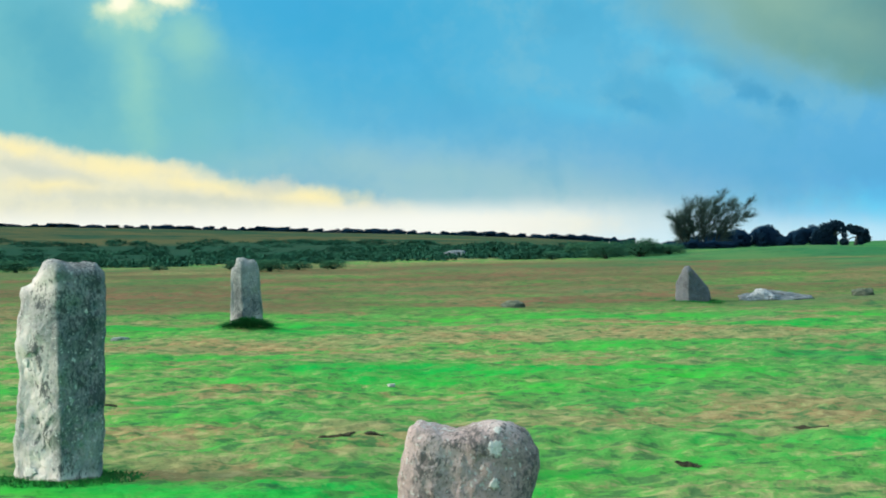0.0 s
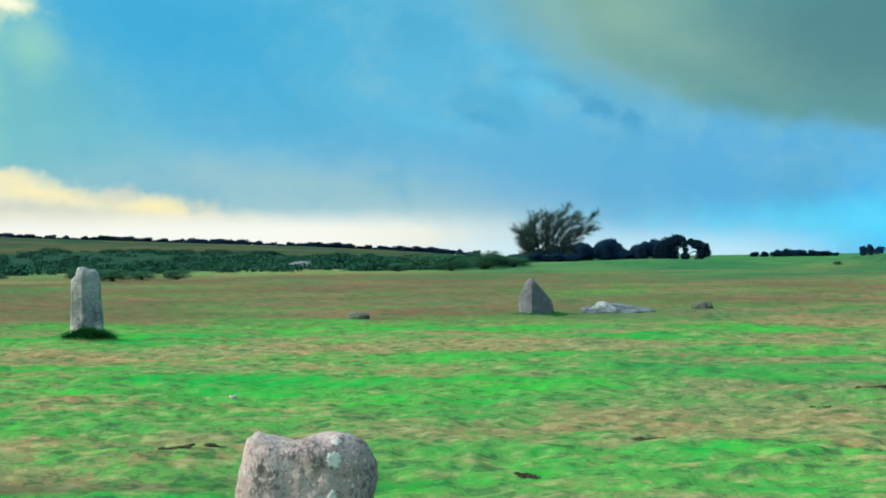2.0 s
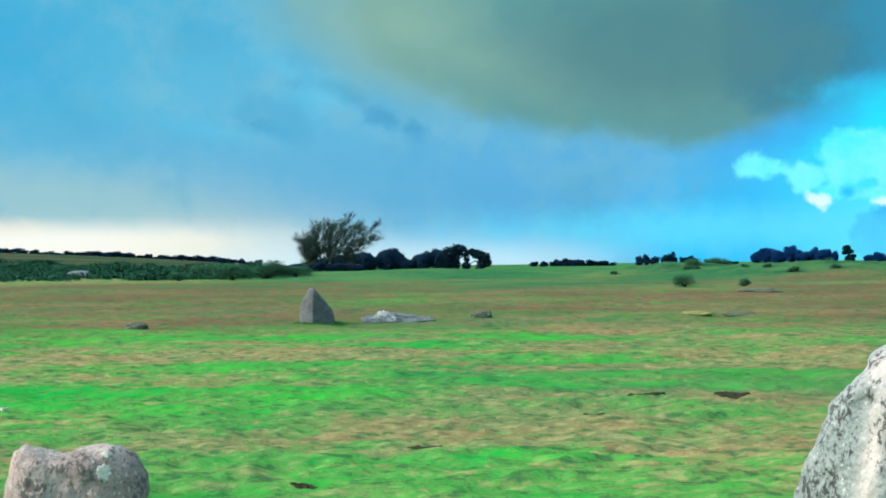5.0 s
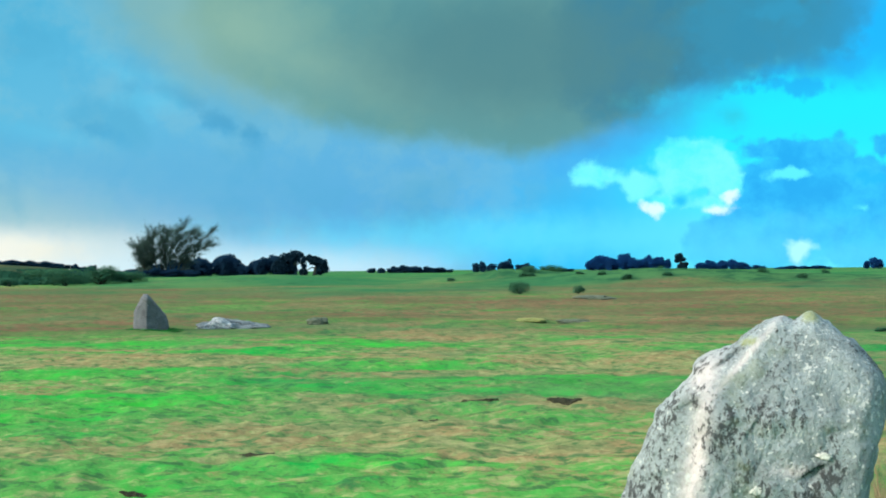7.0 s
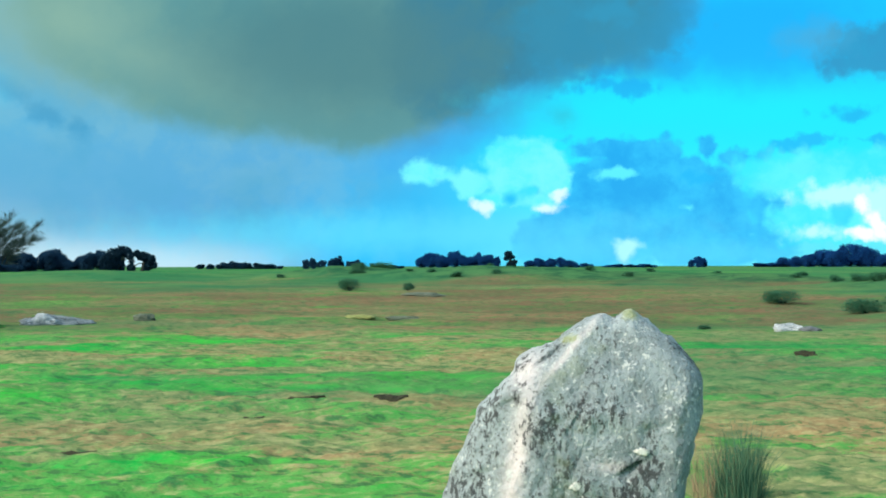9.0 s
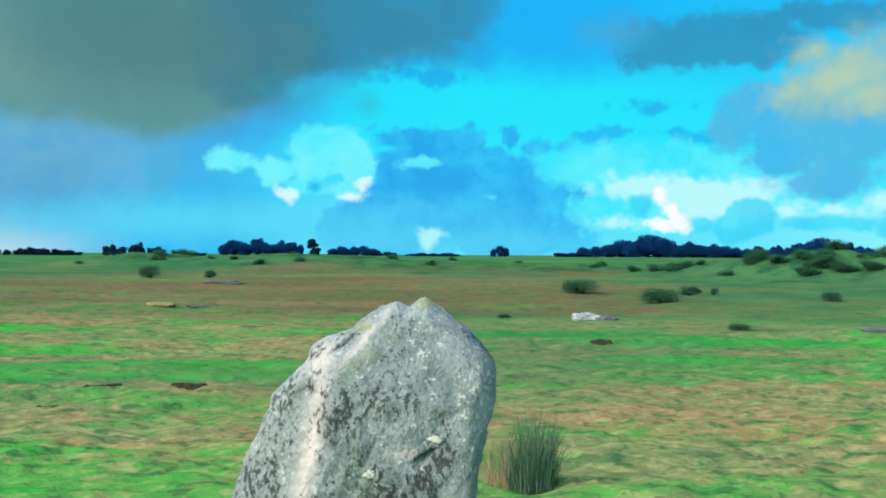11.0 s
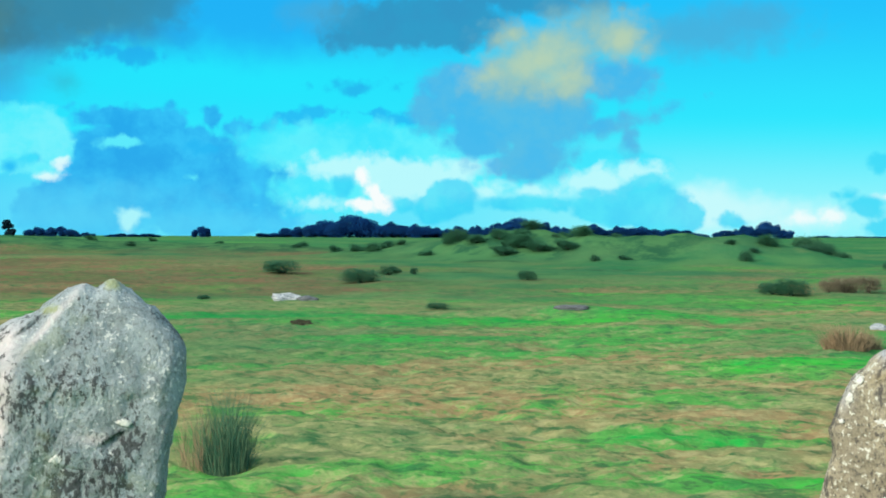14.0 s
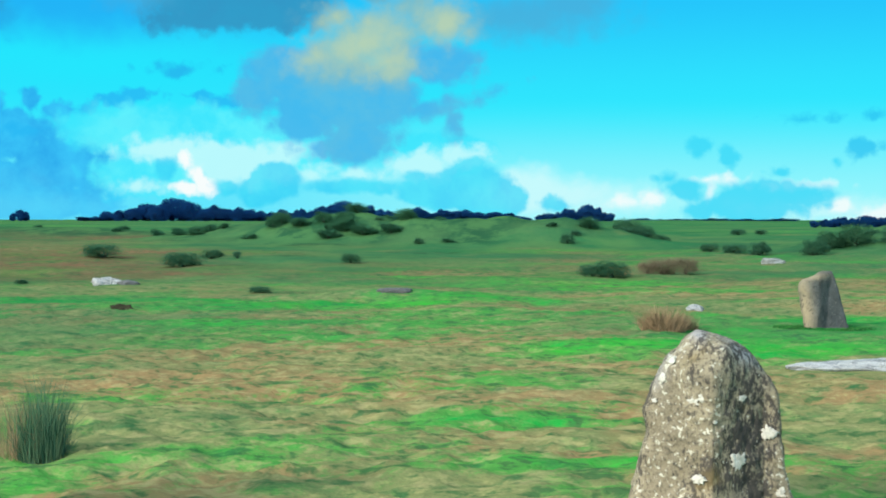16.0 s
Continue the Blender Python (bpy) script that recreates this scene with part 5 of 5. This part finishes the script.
def hawthorn(bearing, distance, seed):
    """A large many-stemmed thorn, bare of leaves and swept to one side by the wind, its twigs in flat tufts."""
    rng = random.Random(seed)
    x, y, z = spot(bearing, distance)
    ob = tagged(new("hawthorn_tree"), "large many-stemmed hawthorn swept by the wind, with fine bare twigs", "tree")
    ob.matrix_world = pose(x, y, z, 0, 0, -bearing)
    limbs, twigs = [], []

    def twig(start, way, length):
        side = way.orthogonal().normalized() * 0.015
        twigs.append((start - side, start + side, start + way * length))

    def bough(start, end, sag, radius):
        path = []
        for i in range(6):
            k = i / 5
            p = start.lerp(end, k) + Vector((-sag * math.sin(k * math.pi) * 0.6, rng.gauss(0, 0.05), sag * math.sin(k * math.pi)))
            path.append(p + Vector((rng.gauss(0, 0.06), rng.gauss(0, 0.06), rng.gauss(0, 0.05))) * min(i, 1))
        limbs.append((path, [radius * (1 - 0.16 * i) for i in range(6)]))
        return path

    for i in range(26):
        a = -60 + 122 * i / 25 + rng.uniform(-3, 3)
        reach = float(np.interp(a, [-62, -45, -28, 0, 23, 40, 52, 62], [3.1, 3.7, 4.0, 4.2, 4.9, 5.9, 6.3, 4.9])) * rng.uniform(0.72, 1.0)
        deep = rng.uniform(-1.7, 1.7)
        start = Vector((0.025 * a + rng.uniform(-0.4, 0.4), deep * 0.3, -0.2))
        end = Vector((math.sin(radians(a)) * reach, deep, math.cos(radians(a)) * reach + 0.2))
        stem = bough(start, end, 0.25 + 0.004 * a, 0.07)
        for k in range(22):
            at_ = stem[1 + k % 5].lerp(stem[min(2 + k % 5, 5)], rng.random())
            out = (end - start).normalized()
            way = (out + Vector((rng.gauss(0.30, 0.55), rng.gauss(0, 0.5), rng.gauss(-0.02, 0.45)))).normalized()
            spray = bough(at_, at_ + way * rng.uniform(0.5, 1.15), 0.06, 0.022)
            for q in range(30):
                b = spray[1 + q % 5]
                twig(b, (way + Vector((rng.gauss(0.15, 0.75), rng.gauss(0, 0.7), rng.gauss(0.12, 0.6)))).normalized(), rng.uniform(0.25, 0.85))
    part("trunk", limbs_mesh("trunk", limbs[:1], bark, 7), ob)
    part("branchwork", limbs_mesh("branchwork", limbs[1:], bark, 4), ob)
    part("crown", soup("crown", np.array([[v[:] for v in t] for t in twigs]), twig_mat, 3), ob, "haze of fine bare twigs")
    return ob


hawthorn(8.2, 178, 77)


bent_thorn(24.6, 258, 2.6, 1.6, 303, [(0.0, 0, 1.9, 0.55, 0.5, 0.45), (0.5, 0, 1.5, 0.5, 0.4, 0.3), (-0.3, 0, 1.3, 0.35, 0.4, 0.3), (0.4, 0, 0.4, 0.7, 0.5, 0.5), (0.9, 0, 0.8, 0.4, 0.4, 0.3)],
           "small thorn tree with a tufted crown on the skyline")


# Rough gorse and heather over the moor, one mass.
def moor_cover():
    rng = random.Random(9)
    lumps = []
    for _ in range(520):
        az, r = rng.uniform(-26, 6.5), 122 + 120 * rng.random() ** 1.3
        x, y, z = spot(az, r)
        s = rng.uniform(0.3, 1.0)
        lumps.append((x, y, z + 0.1, s * rng.uniform(1.2, 2.6), s, s * rng.uniform(0.3, 0.6)))
    return lumps


cover = leaf_cloud("gorse_cover", moor_cover(), 150000, 0.115, cover_leaf, 6, 1.0, 0.12)
tagged(new("gorse_cover", cover), "dark gorse and heather spread over the far moor", "scrub", kind="stuff")


# ---- rushes and tussocks ----
def tussock(name, label, bearing, distance, wide, tall, count, mat, seed, blade=0.006, dome=0.6):
    rng = np.random.default_rng(seed)
    x, y, z = spot(bearing, distance)
    a, q = rng.uniform(0, 2 * math.pi, count), rng.uniform(0, 1, count) ** 0.6
    u, v = np.cos(a) * q * wide * 0.38, np.sin(a) * q * wide * 0.38
    base = np.stack([u, v, height_at(x + u, y + v) - z - 0.02], -1)
    h = tall * rng.uniform(0.35, 1.05, count) * (1 - dome * q * q)
    lean = np.stack([np.cos(a) * q, np.sin(a) * q, np.zeros(count)], -1) * wide * 0.22 + rng.normal(0, 0.14 * tall, (count, 3)) * [1, 1, 0]
    mid = base + lean * 0.35 + np.stack([0 * h, 0 * h, h * 0.6], -1)
    tip = base + lean + np.stack([0 * h, 0 * h, h], -1)
    t = rng.uniform(0, math.pi, count)
    s = np.stack([np.cos(t), np.sin(t), 0 * t], -1) * blade
    quads = np.stack([base - s, base + s, mid + s * 0.8, mid - s * 0.8], 1)
    ends = np.stack([mid - s * 0.8, mid + s * 0.8, tip + s * 0.15, tip - s * 0.15], 1)
    me = soup(name, np.stack([quads, ends], 1).reshape(-1, 4, 3), mat, 4)
    ob = tagged(new(name, me), label, "grass tussock")
    ob.location = (x, y, z)
    return ob


tussock("rush_tussock", "green rushes with straw tips beside the broad stone", 31.65, 13.2, 0.46, 0.64, 780, rush_mat, 71, 0.0022, 0.30)
tussock("rush_tussock", "thin straw-coloured rushes beside the broad stone", 30.85, 13.3, 0.44, 0.60, 170, straw_mat, 74, 0.0020, 0.3)
tussock("grass_tussock", "dark green grass mounded round the slender stone", -6.2, 37.6, 1.25, 0.15, 3200, lush_blade, 75, 0.006, 0.75)
tussock("grass_tussock", "russet tussock of dead grass", 50.87, 27.2, 0.85, 0.46, 1300, straw_mat, 72, 0.004, 0.45)
tussock("grass_tussock", "small russet tussock of dead grass", 51.5, 27.5, 0.5, 0.30, 500, straw_mat, 73, 0.004, 0.45)


# ---- grass round the stones ----
def foot_grass(seed):
    """Longer grass round the feet of the stones."""
    rng = np.random.default_rng(seed)
    rows = []
    for bearing, distance, half in ((-11.83, 14.0, 0.40), (7.89, 48.5, 0.55), (55.78, 28.3, 0.5)):
        cx, cy, _ = spot(bearing, distance)
        n = 3600
        a = rng.uniform(0, 2 * math.pi, n)
        d = half * (0.80 + 0.75 * rng.uniform(size=n) ** 2)
        u, v = np.cos(a) * d, np.sin(a) * d * 0.7
        s, c = math.sin(radians(bearing)), math.cos(radians(bearing))
        x, y = cx + u * c + v * s, cy - u * s + v * c
        base = np.stack([x, y, height_at(x, y) - 0.01], -1)
        h = rng.uniform(0.015, 0.06, n) * 0.8
        t, w = rng.uniform(0, math.pi, n), 0.005 + distance * 0.0003
        side = np.stack([np.cos(t) * w, np.sin(t) * w, 0 * t], -1)
        tip = base + np.stack([rng.normal(0, 0.03, n), rng.normal(0, 0.03, n), h], -1)
        rows.append(np.stack([base - side, base + side, tip], 1))
    tri = np.concatenate(rows)
    return soup("foot_grass", tri, blade_mat, 3, lush=np.full(len(tri) * 3, 0.8))


tagged(new("foot_grass", foot_grass(8)), "longer dark green grass round the stones' feet", "grass", kind="stuff")
